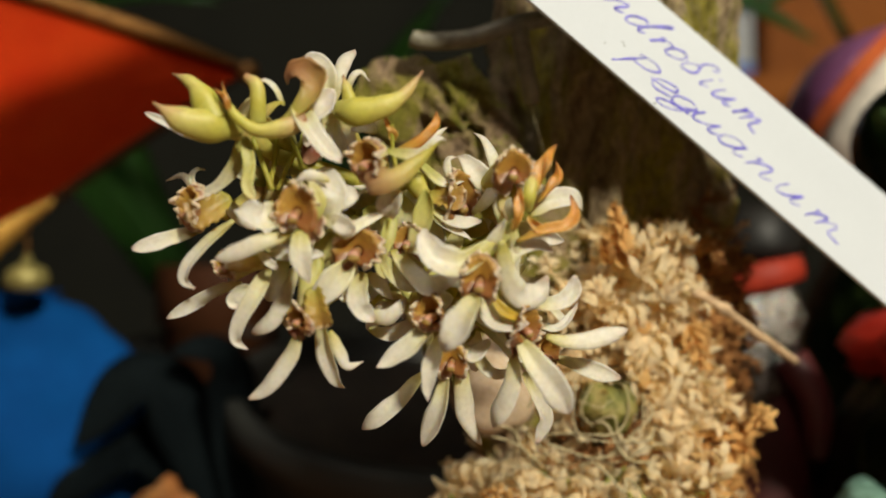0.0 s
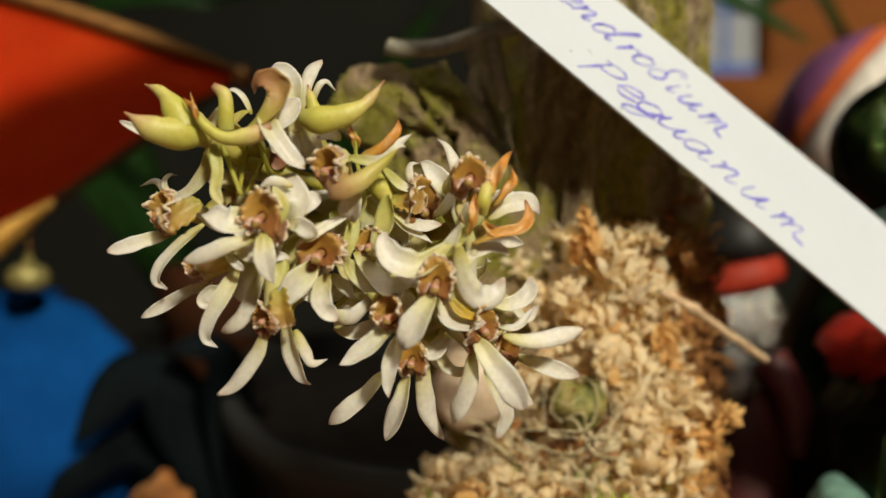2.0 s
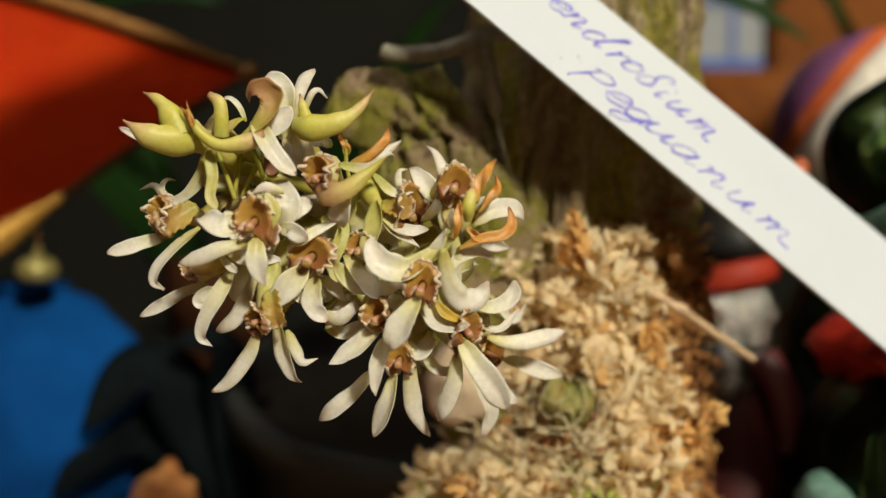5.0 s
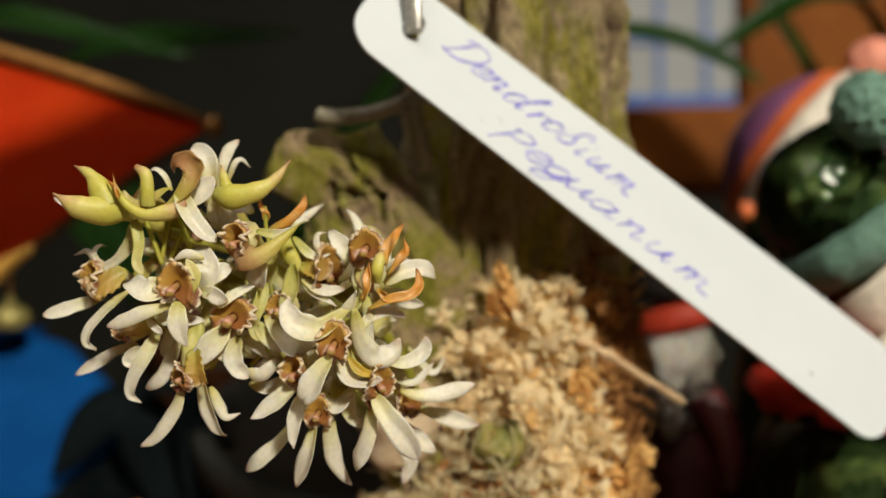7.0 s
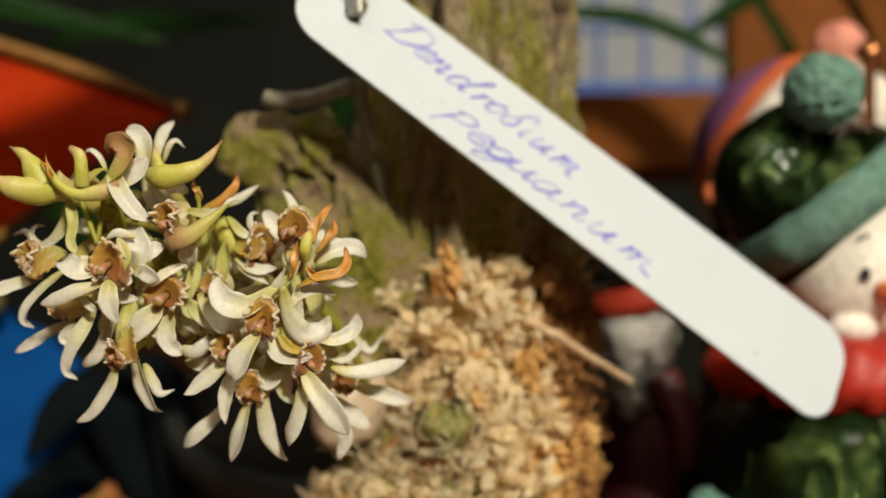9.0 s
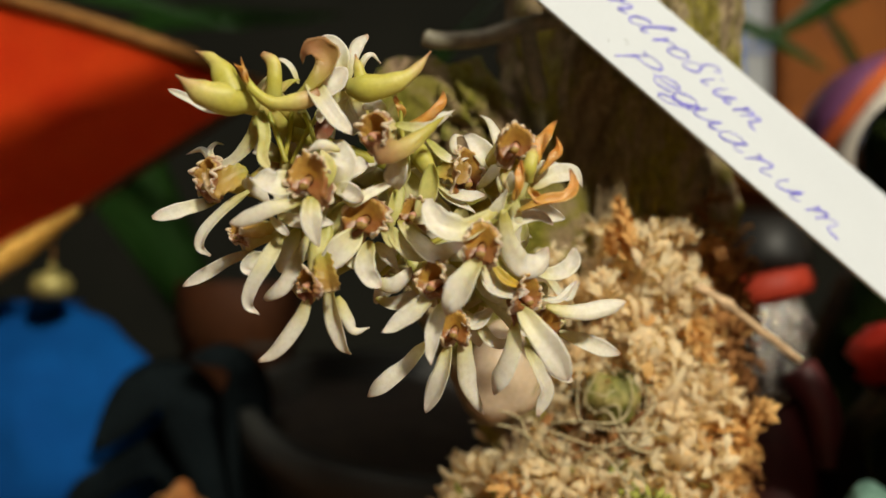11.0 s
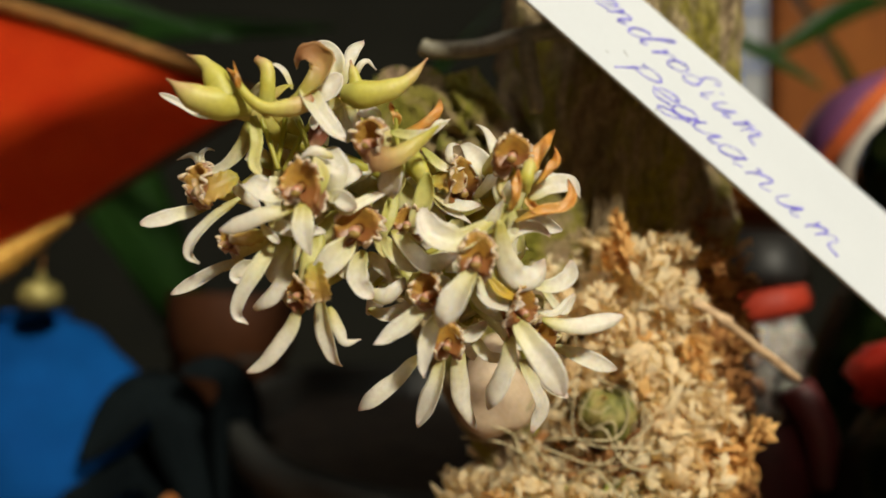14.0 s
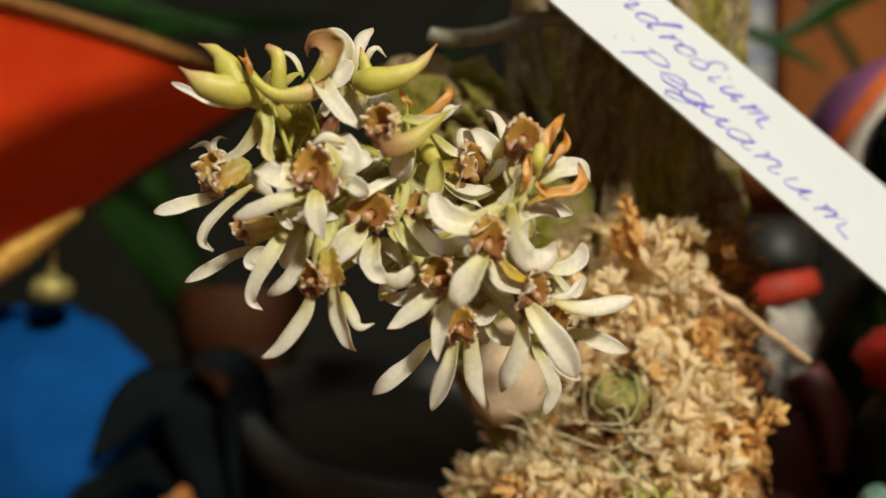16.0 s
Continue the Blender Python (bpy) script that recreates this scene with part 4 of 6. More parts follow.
petal(f, [(-0.01876, 0.10340, 0.12356), (-0.01561, 0.10300, 0.12622), (-0.01442, 0.10340, 0.12877), (-0.01575, 0.10400, 0.13033), (-0.01754, 0.10440, 0.13013), (-0.01848, 0.10470, 0.12876)], 0.00334, LIPBACK, "lance", 0.50)
petal(f, [(-0.01366, 0.10800, 0.12696), (-0.01390, 0.10800, 0.13018), (-0.01505, 0.10840, 0.13204), (-0.01672, 0.10880, 0.13262)], 0.00278, WHITE, "strap")
petal(f, [(-0.01876, 0.10700, 0.12660), (-0.01983, 0.10680, 0.12868), (-0.02107, 0.10700, 0.12955), (-0.02223, 0.10740, 0.12928)], 0.00096, WHITE, "lance")
petal(f, [(-0.01701, 0.10580, 0.12456), (-0.01480, 0.10520, 0.12576), (-0.01263, 0.10560, 0.12831)], 0.00337, WHITEG, "spoon")
petal(f, [(-0.02259, 0.10600, 0.12379), (-0.02031, 0.10580, 0.12579), (-0.01862, 0.10600, 0.12718)], 0.00176, MIX, "lance")
petal(f, [(-0.01695, 0.10400, 0.12630), (-0.01499, 0.10200, 0.12346), (-0.01301, 0.10140, 0.12074), (-0.01129, 0.10150, 0.11936)], 0.00272, WHITE, "strap")
petal(f, [(-0.01390, 0.10920, 0.12626), (-0.01323, 0.10900, 0.12326), (-0.01189, 0.10900, 0.12062)], 0.00278, WHITEG, "strap")
petal(f, [(-0.01494, 0.10800, 0.12399), (-0.01599, 0.10780, 0.12309), (-0.01609, 0.10780, 0.12183)], 0.00138, WHITE, "spoon")
petal(f, [(-0.01990, 0.11200, 0.12505), (-0.01868, 0.11220, 0.12193), (-0.01755, 0.11240, 0.11766)], 0.00243, YG, "strap")
petal(f, [(-0.02244, 0.11180, 0.12466), (-0.02177, 0.11200, 0.12110), (-0.01996, 0.11220, 0.11757)], 0.00214, YG, "strap")
petal(f, [(-0.01707, 0.11240, 0.12447), (-0.01607, 0.11220, 0.12127), (-0.01683, 0.11220, 0.11822)], 0.00314, GREENW, "spoon")
petal(f, [(-0.01463, 0.11040, 0.12296), (-0.01580, 0.11000, 0.12157), (-0.01662, 0.11020, 0.12003)], 0.00280, MAROON, "spoon")
f = flower((-0.01323, 0.11100, 0.12598))
sac(f, [(-0.01215, 0.10560, 0.12592), (-0.01003, 0.10460, 0.12552), (-0.00702, 0.10440, 0.12608), (-0.00441, 0.10500, 0.12771), (-0.00233, 0.10570, 0.13048)], (0.00113, 0.00173, 0.00133, 0.00073, 0.00013), GREEN)
sac(f, [(-0.01063, 0.10520, 0.12619), (-0.01108, 0.10500, 0.12805), (-0.01156, 0.10520, 0.12987)], (0.00108, 0.00067, 0.00013), GREEN)
petal(f, [(-0.01345, 0.11000, 0.12696), (-0.01268, 0.10980, 0.13013), (-0.01206, 0.11000, 0.13221), (-0.01076, 0.11060, 0.13428)], 0.00212, WHITE, "spoon")
petal(f, [(-0.01193, 0.11000, 0.12806), (-0.01098, 0.10960, 0.13040), (-0.00996, 0.10980, 0.13112), (-0.00899, 0.11040, 0.13009)], 0.00105, WHITE, "lance")
petal(f, [(-0.00792, 0.10860, 0.12371), (-0.00932, 0.10840, 0.12434), (-0.01084, 0.10860, 0.12379)], 0.00194, WHITE, "spoon")
petal(f, [(-0.01219, 0.10920, 0.12516), (-0.01183, 0.10900, 0.12329), (-0.01134, 0.10900, 0.12091)], 0.00292, WHITEG, "strap")
f = flower((-0.00825, 0.10550, 0.12005))
petal(f, [(-0.00866, 0.10150, 0.11799), (-0.00595, 0.10040, 0.11760), (-0.00313, 0.10100, 0.11945), (-0.00047, 0.10250, 0.12178)], 0.00411, MIX, "neck")
petal(f, [(-0.00638, 0.10360, 0.12094), (-0.00332, 0.10300, 0.12049), (-0.00085, 0.10320, 0.12145)], 0.00157, GREENW, "lance")
petal(f, [(-0.00547, 0.10320, 0.11730), (-0.00590, 0.10240, 0.11532), (-0.00639, 0.10300, 0.11289)], 0.00338, WHITE, "spoon")
petal(f, [(-0.00176, 0.10360, 0.12131), (-0.00073, 0.10380, 0.12217), (0.00040, 0.10420, 0.12255)], 0.00093, WHITE, "spoon")
lip(f, (-0.00893, 0.10090, 0.11976), 0.00257, 0.00219, "left")
f = flower((-0.01714, 0.10450, 0.11442))
petal(f, [(-0.01789, 0.10180, 0.11364), (-0.02042, 0.10080, 0.11332), (-0.02324, 0.10220, 0.11541)], 0.00385, WHITE, "broad")
petal(f, [(-0.02273, 0.10420, 0.12264), (-0.02200, 0.10380, 0.11955), (-0.02222, 0.10340, 0.11694), (-0.02129, 0.10300, 0.11531)], 0.00178, YG, "strap")
petal(f, [(-0.01381, 0.10280, 0.11256), (-0.01209, 0.10160, 0.11577), (-0.01465, 0.10340, 0.11964)], 0.00362, WHITE, "broad")
petal(f, [(-0.01332, 0.10260, 0.11425), (-0.01134, 0.10200, 0.11539), (-0.00934, 0.10260, 0.11651)], 0.00272, WHITE, "broad")
petal(f, [(-0.01262, 0.10120, 0.11732), (-0.01463, 0.10060, 0.11795), (-0.01669, 0.10080, 0.11703)], 0.00141, WHITE, "lance")
petal(f, [(-0.01433, 0.10060, 0.11279), (-0.01361, 0.10040, 0.11484), (-0.01479, 0.10100, 0.11724)], 0.00179, YG, "spoon")
petal(f, [(-0.01324, 0.10220, 0.11315), (-0.01169, 0.10180, 0.11275), (-0.00993, 0.10200, 0.11151)], 0.00258, WHITE, "spoon")
petal(f, [(-0.01267, 0.10300, 0.11287), (-0.01130, 0.10280, 0.11150), (-0.00917, 0.10360, 0.11270), (-0.00650, 0.10460, 0.11415)], 0.00145, GREENW, "strap")
petal(f, [(-0.01581, 0.10040, 0.11184), (-0.01559, 0.09940, 0.10944), (-0.01520, 0.09940, 0.10755), (-0.01457, 0.09980, 0.10595)], 0.00290, WHITE, "lance")
petal(f, [(-0.01697, 0.10140, 0.11141), (-0.02011, 0.10040, 0.11045), (-0.02320, 0.10070, 0.10925), (-0.02539, 0.10140, 0.10861)], 0.00224, WHITE, "spoon")
petal(f, [(-0.02029, 0.10440, 0.10980), (-0.01785, 0.10420, 0.10931), (-0.01365, 0.10460, 0.10918)], 0.00211, WHITE, "spoon")
petal(f, [(-0.02120, 0.10360, 0.10970), (-0.01979, 0.10340, 0.10840), (-0.01881, 0.10360, 0.10752)], 0.00118, WHITE, "spoon")
petal(f, [(-0.01525, 0.10260, 0.11717), (-0.01402, 0.10160, 0.11527), (-0.01329, 0.10260, 0.11320)], 0.00259, GREENW, "spoon")
lip(f, (-0.01633, 0.09990, 0.11407), 0.00261, 0.00305, "front")
f = flower((-0.03103, 0.11000, 0.11492))
petal(f, [(-0.02337, 0.10600, 0.12281), (-0.02427, 0.10640, 0.11944), (-0.02658, 0.10680, 0.11685), (-0.02953, 0.10730, 0.11562)], 0.00191, GREENW, "strap")
petal(f, [(-0.02818, 0.10740, 0.11567), (-0.02992, 0.10800, 0.11752), (-0.03121, 0.10850, 0.11848), (-0.03319, 0.10920, 0.11792)], 0.00125, WHITE, "lance")
petal(f, [(-0.02878, 0.10750, 0.11622), (-0.02976, 0.10780, 0.11804), (-0.02935, 0.10820, 0.11910), (-0.02835, 0.10860, 0.11940)], 0.00097, WHITE, "lance")
petal(f, [(-0.02901, 0.10860, 0.11193), (-0.03214, 0.10800, 0.11109), (-0.03447, 0.10760, 0.11031), (-0.03672, 0.10740, 0.10968)], 0.00233, WHITE, "spoon")
petal(f, [(-0.02447, 0.10660, 0.11304), (-0.02725, 0.10560, 0.11042), (-0.02942, 0.10550, 0.10793), (-0.03009, 0.10580, 0.10606), (-0.02891, 0.10610, 0.10503)], 0.00214, WHITE, "lance")
petal(f, [(-0.02652, 0.10850, 0.11601), (-0.02452, 0.10800, 0.11390), (-0.02236, 0.10860, 0.11195)], 0.00206, WHITE, "spoon")
lip(f, (-0.02986, 0.10560, 0.11455), 0.00229, 0.00256, "left")
petal(f, [(-0.02489, 0.10680, 0.11579), (-0.02718, 0.10520, 0.11428), (-0.02937, 0.10500, 0.11313)], 0.00429, FAN, "fan")
f = flower((-0.02530, 0.10950, 0.10779))
petal(f, [(-0.02409, 0.10880, 0.10570), (-0.02755, 0.10900, 0.10452), (-0.03076, 0.10940, 0.10252), (-0.03333, 0.10980, 0.10128)], 0.00187, WHITE, "spoon")
petal(f, [(-0.02013, 0.10620, 0.10795), (-0.02175, 0.10480, 0.10421), (-0.02352, 0.10500, 0.10099), (-0.02393, 0.10540, 0.09900), (-0.02271, 0.10580, 0.09803)], 0.00239, WHITE, "lance")
petal(f, [(-0.02152, 0.10700, 0.10499), (-0.02329, 0.10640, 0.10478), (-0.02447, 0.10640, 0.10367), (-0.02434, 0.10660, 0.10274)], 0.00215, WHITE, "spoon")
lip(f, (-0.02572, 0.10520, 0.10800), 0.00160, 0.00160, "left")
petal(f, [(-0.02076, 0.10640, 0.10930), (-0.02266, 0.10460, 0.10830), (-0.02507, 0.10460, 0.10850)], 0.00305, FAN, "fan")
f = flower((-0.01733, 0.10700, 0.10158))
petal(f, [(-0.01466, 0.10520, 0.10921), (-0.01521, 0.10420, 0.10580), (-0.01605, 0.10440, 0.10263)], 0.00277, YG, "strap")
petal(f, [(-0.01682, 0.10560, 0.10825), (-0.01836, 0.10520, 0.10432), (-0.01998, 0.10520, 0.10135), (-0.02281, 0.10560, 0.09995)], 0.00246, WHITE, "spoon")
petal(f, [(-0.01644, 0.10400, 0.10025), (-0.01754, 0.10410, 0.09747), (-0.01987, 0.10450, 0.09439), (-0.02203, 0.10520, 0.09227)], 0.00269, WHITE, "spoon")
petal(f, [(-0.01393, 0.10460, 0.10150), (-0.01355, 0.10520, 0.09795), (-0.01273, 0.10580, 0.09498), (-0.01170, 0.10620, 0.09281)], 0.00259, WHITE, "lance")
petal(f, [(-0.01305, 0.10540, 0.10028), (-0.01196, 0.10520, 0.09799), (-0.01091, 0.10520, 0.09631), (-0.00924, 0.10570, 0.09660)], 0.00178, WHITE, "lance")
petal(f, [(-0.01702, 0.10400, 0.10167), (-0.01652, 0.10360, 0.10050), (-0.01615, 0.10400, 0.09934)], 0.00209, MAROON, "strap")
lip(f, (-0.01679, 0.10240, 0.10204), 0.00174, 0.00174, "left")
petal(f, [(-0.01478, 0.10400, 0.10554), (-0.01409, 0.10240, 0.10282), (-0.01374, 0.10220, 0.10070)], 0.00401, FAN, "fan")
f = flower((-0.01014, 0.10850, 0.11002))
petal(f, [(-0.01044, 0.10460, 0.10846), (-0.01223, 0.10340, 0.10609), (-0.01426, 0.10340, 0.10395), (-0.01545, 0.10380, 0.10295)], 0.00352, WHITE, "lance")
petal(f, [(-0.00927, 0.10540, 0.10709), (-0.00980, 0.10470, 0.10464), (-0.00933, 0.10440, 0.10280), (-0.00799, 0.10470, 0.10152)], 0.00296, WHITE, "spoon")
petal(f, [(-0.00887, 0.10740, 0.10696), (-0.00718, 0.10720, 0.10536), (-0.00592, 0.10740, 0.10337)], 0.00189, WHITE, "lance")
petal(f, [(-0.00882, 0.10680, 0.10220), (-0.00643, 0.10640, 0.10172), (-0.00388, 0.10680, 0.10367)], 0.00241, WHITE, "spoon")
petal(f, [(-0.01210, 0.10620, 0.10559), (-0.01149, 0.10580, 0.10425), (-0.01026, 0.10580, 0.10348)], 0.00147, WHITE, "lance")
petal(f, [(-0.00589, 0.10600, 0.11408), (-0.00644, 0.10520, 0.11102), (-0.00744, 0.10540, 0.10847), (-0.00647, 0.10600, 0.10626)], 0.00207, YG, "strap")
petal(f, [(-0.00722, 0.10600, 0.10892), (-0.00541, 0.10600, 0.10655), (-0.00257, 0.10680, 0.10478)], 0.00241, GREENW, "spoon")
petal(f, [(-0.01337, 0.10600, 0.10381), (-0.01248, 0.10560, 0.10448), (-0.01180, 0.10580, 0.10584)], 0.00093, WHITE, "lance")
petal(f, [(-0.01175, 0.10950, 0.11685), (-0.01344, 0.10950, 0.11534), (-0.01503, 0.10950, 0.11264)], 0.00348, YG, "spoon")
petal(f, [(-0.00547, 0.10950, 0.11896), (-0.00594, 0.10950, 0.11587), (-0.00730, 0.10950, 0.11213)], 0.00319, YG, "spoon")
petal(f, [(-0.01278, 0.10950, 0.11207), (-0.01377, 0.10950, 0.11037), (-0.01480, 0.10950, 0.10785)], 0.00305, YG, "spoon")
petal(f, [(-0.02044, 0.11150, 0.12428), (-0.01977, 0.11150, 0.12148), (-0.01833, 0.11150, 0.11908)], 0.00284, YG, "spoon")
lip(f, (-0.00999, 0.10340, 0.10982), 0.00301, 0.00288, "front")
petal(f, [(-0.01917, 0.11100, 0.10890), (-0.02012, 0.11100, 0.10606), (-0.02178, 0.11100, 0.10321)], 0.00323, GREENW, "spoon")
petal(f, [(-0.01356, 0.11120, 0.10906), (-0.01434, 0.11120, 0.10692), (-0.01343, 0.11120, 0.10484)], 0.00309, GREENW, "spoon")
petal(f, [(-0.00954, 0.11160, 0.11487), (-0.00806, 0.11160, 0.11277), (-0.00895, 0.11160, 0.10920)], 0.00353, GREENW, "spoon")
petal(f, [(-0.00041, 0.11240, 0.11806), (0.00108, 0.11240, 0.11522), (-0.00056, 0.11240, 0.11232)], 0.00341, GREENW, "spoon")
petal(f, [(-0.00503, 0.11120, 0.10575), (-0.00216, 0.11120, 0.10337), (0.00132, 0.11120, 0.10381)], 0.00350, GREENW, "spoon")
petal(f, [(0.00338, 0.11060, 0.10454), (0.00481, 0.11060, 0.10249), (0.00694, 0.11060, 0.09978)], 0.00347, GREENW, "spoon")
petal(f, [(-0.01577, 0.11100, 0.11252), (-0.01486, 0.11100, 0.11070), (-0.01352, 0.11100, 0.10834)], 0.00323, GREENW, "spoon")
f = flower((-0.00432, 0.11100, 0.11089))
petal(f, [(-0.00594, 0.10700, 0.10972), (-0.00366, 0.10500, 0.10707), (-0.00137, 0.10440, 0.10550), (0.00246, 0.10580, 0.10700)], 0.00303, WHITE, "spoon")
petal(f, [(-0.00532, 0.11100, 0.10882), (-0.00713, 0.11000, 0.10786), (-0.00694, 0.11000, 0.10592)], 0.00208, WHITE, "spoon")
petal(f, [(-0.00428, 0.10580, 0.10965), (-0.00281, 0.10560, 0.10967), (-0.00176, 0.10600, 0.11040)], 0.00107, WHITE, "lance")
petal(f, [(-0.00201, 0.10850, 0.10638), (0.00097, 0.10850, 0.10734), (0.00267, 0.10850, 0.10786)], 0.00164, GREENW, "spoon")
petal(f, [(-0.00899, 0.11000, 0.10005), (-0.00627, 0.11000, 0.09943), (-0.00348, 0.11000, 0.10116)], 0.00214, WHITE, "spoon")
petal(f, [(-0.00650, 0.11200, 0.11707), (-0.00456, 0.11200, 0.11361), (-0.00496, 0.11200, 0.10997)], 0.00376, GREENW, "spoon")
petal(f, [(0.00228, 0.11200, 0.11185), (0.00050, 0.11200, 0.10940), (-0.00294, 0.11200, 0.10853)], 0.00318, WHITEG, "spoon")
petal(f, [(-0.01237, 0.11400, 0.11679), (-0.00951, 0.11400, 0.11562), (-0.00635, 0.11400, 0.11635)], 0.00441, GREENW, "spoon")
petal(f, [(0.00470, 0.11300, 0.11719), (0.00698, 0.11300, 0.11365), (0.00768, 0.11300, 0.11058)], 0.00435, GREENW, "spoon")
petal(f, [(-0.00237, 0.11300, 0.11364), (-0.00094, 0.11300, 0.11080), (-0.00128, 0.11300, 0.10729)], 0.00364, WHITEG, "spoon")
petal(f, [(-0.01251, 0.11500, 0.10648), (-0.00963, 0.11500, 0.10503), (-0.00605, 0.11500, 0.10650)], 0.00442, GREENW, "spoon")
petal(f, [(-0.02259, 0.11500, 0.11721), (-0.02045, 0.11500, 0.11073), (-0.02112, 0.11500, 0.10714)], 0.00444, GREENW, "spoon")
petal(f, [(0.00335, 0.11400, 0.10230), (0.00691, 0.11400, 0.09947), (0.01048, 0.11400, 0.09524)], 0.00435, GREENW, "spoon")
lip(f, (-0.00420, 0.10640, 0.11079), 0.00209, 0.00195, "front")
f = flower((0.00416, 0.10500, 0.10640))
petal(f, [(0.00566, 0.10300, 0.11069), (0.00241, 0.10140, 0.10814), (-0.00055, 0.10120, 0.10882), (-0.00195, 0.10180, 0.11078), (-0.00212, 0.10230, 0.11239)], 0.00396, WHITEG, "lance")
petal(f, [(0.00664, 0.10220, 0.11077), (0.00723, 0.10300, 0.10695), (0.00899, 0.10400, 0.10430), (0.01108, 0.10520, 0.10480), (0.01191, 0.10580, 0.10644)], 0.00340, WHITE, "spoon")
petal(f, [(0.00741, 0.10300, 0.10760), (0.00848, 0.10380, 0.10959), (0.01069, 0.10500, 0.11035), (0.01311, 0.10620, 0.10958)], 0.00179, WHITE, "spoon")
petal(f, [(0.01006, 0.10540, 0.10385), (0.01284, 0.10640, 0.10342), (0.01512, 0.10750, 0.10445), (0.01561, 0.10830, 0.10653)], 0.00243, WHITE, "spoon")
petal(f, [(0.00385, 0.10060, 0.10468), (0.00222, 0.09940, 0.10234), (0.00084, 0.09940, 0.09993), (-0.00055, 0.10000, 0.09801)], 0.00362, WHITE, "lance")
petal(f, [(0.00486, 0.10400, 0.10814), (0.00567, 0.10300, 0.11043), (0.00724, 0.10220, 0.11312)], 0.00221, GREENW, "lance")
petal(f, [(0.00757, 0.10300, 0.11270), (0.00814, 0.10300, 0.11010), (0.00772, 0.10320, 0.10567)], 0.00169, GREENW, "strap")
petal(f, [(0.00939, 0.10900, 0.10162), (0.01370, 0.11000, 0.10016), (0.01643, 0.11100, 0.10287)], 0.00124, WHITE, "spoon")
petal(f, [(0.00507, 0.10340, 0.10914), (0.00681, 0.10280, 0.11109), (0.00902, 0.10340, 0.11397)], 0.00208, YG, "lance")
petal(f, [(0.00792, 0.10400, 0.11236), (0.00747, 0.10400, 0.10879), (0.00795, 0.10400, 0.10428)], 0.00302, GREENW, "strap")
petal(f, [(-0.00199, 0.10600, 0.11668), (-0.00223, 0.10600, 0.11302), (-0.00402, 0.10600, 0.10941)], 0.00295, YG, "spoon")
petal(f, [(0.00764, 0.10500, 0.10748), (0.00705, 0.10500, 0.10422), (0.00804, 0.10500, 0.10023)], 0.00277, YG, "spoon")
lip(f, (0.00405, 0.10040, 0.10652), 0.00234, 0.00278, "front")
f = flower((-0.00211, 0.10800, 0.10233))
petal(f, [(-0.00087, 0.10600, 0.10133), (-0.00357, 0.10500, 0.09868), (-0.00577, 0.10500, 0.09711), (-0.00734, 0.10530, 0.09594)], 0.00316, WHITE, "lance")
petal(f, [(-0.00018, 0.10420, 0.09989), (-0.00116, 0.10340, 0.09702), (-0.00167, 0.10320, 0.09444), (-0.00169, 0.10340, 0.09263)], 0.00233, WHITE, "lance")
lip(f, (-0.00188, 0.10340, 0.10251), 0.00247, 0.00221, "left")
f = flower((0.00093, 0.11100, 0.09636))
petal(f, [(-0.00235, 0.11020, 0.09472), (-0.00487, 0.10950, 0.09196), (-0.00754, 0.10950, 0.08958), (-0.01017, 0.11040, 0.08792)], 0.00267, WHITE, "spoon")
petal(f, [(0.00052, 0.10850, 0.09475), (-0.00035, 0.10740, 0.09124), (-0.00135, 0.10780, 0.08845), (-0.00238, 0.10830, 0.08623)], 0.00309, WHITE, "spoon")
petal(f, [(0.00265, 0.10850, 0.09656), (0.00247, 0.10860, 0.09290), (0.00282, 0.10910, 0.08984), (0.00400, 0.10980, 0.08730), (0.00535, 0.11020, 0.08573)], 0.00272, WHITE, "lance")
petal(f, [(0.00151, 0.10820, 0.09884), (0.00340, 0.10720, 0.09723), (0.00569, 0.10800, 0.09908)], 0.00242, WHITE, "spoon")
petal(f, [(0.00066, 0.11000, 0.09838), (0.00167, 0.11000, 0.09944), (0.00232, 0.11000, 0.10117)], 0.00186, GREENW, "lance")
lip(f, (0.00098, 0.10640, 0.09672), 0.00207, 0.00220, "front")
f = flower((0.01049, 0.10900, 0.10077))
petal(f, [(0.00498, 0.10500, 0.10503), (0.00617, 0.10400, 0.10188), (0.00955, 0.10500, 0.10067)], 0.00405, WHITE, "broad")
petal(f, [(0.00548, 0.10420, 0.10435), (0.00733, 0.10400, 0.10243), (0.00966, 0.10500, 0.10185)], 0.00157, YELLOW, "lance")
petal(f, [(0.00865, 0.10500, 0.09959), (0.01105, 0.10370, 0.09617), (0.01329, 0.10370, 0.09327), (0.01458, 0.10430, 0.09075)], 0.00375, WHITE, "spoon")
petal(f, [(0.01218, 0.10700, 0.09953), (0.01548, 0.10760, 0.09881), (0.01886, 0.10850, 0.09922), (0.02222, 0.10910, 0.10019)], 0.00244, WHITE, "spoon")
petal(f, [(0.00838, 0.10600, 0.09759), (0.00800, 0.10540, 0.09406), (0.00664, 0.10570, 0.09099), (0.00500, 0.10630, 0.08905)], 0.00290, WHITE, "spoon")
petal(f, [(0.00364, 0.11000, 0.09763), (0.00589, 0.10980, 0.09496), (0.00892, 0.11000, 0.09490)], 0.00165, WHITEG, "strap")
petal(f, [(0.00739, 0.10600, 0.10061), (0.00828, 0.10580, 0.09852), (0.00879, 0.10600, 0.09681)], 0.00186, MAROON, "spoon")
lip(f, (0.01013, 0.10440, 0.10107), 0.00209, 0.00236, "right")
f = flower((0.01374, 0.11700, 0.09628))
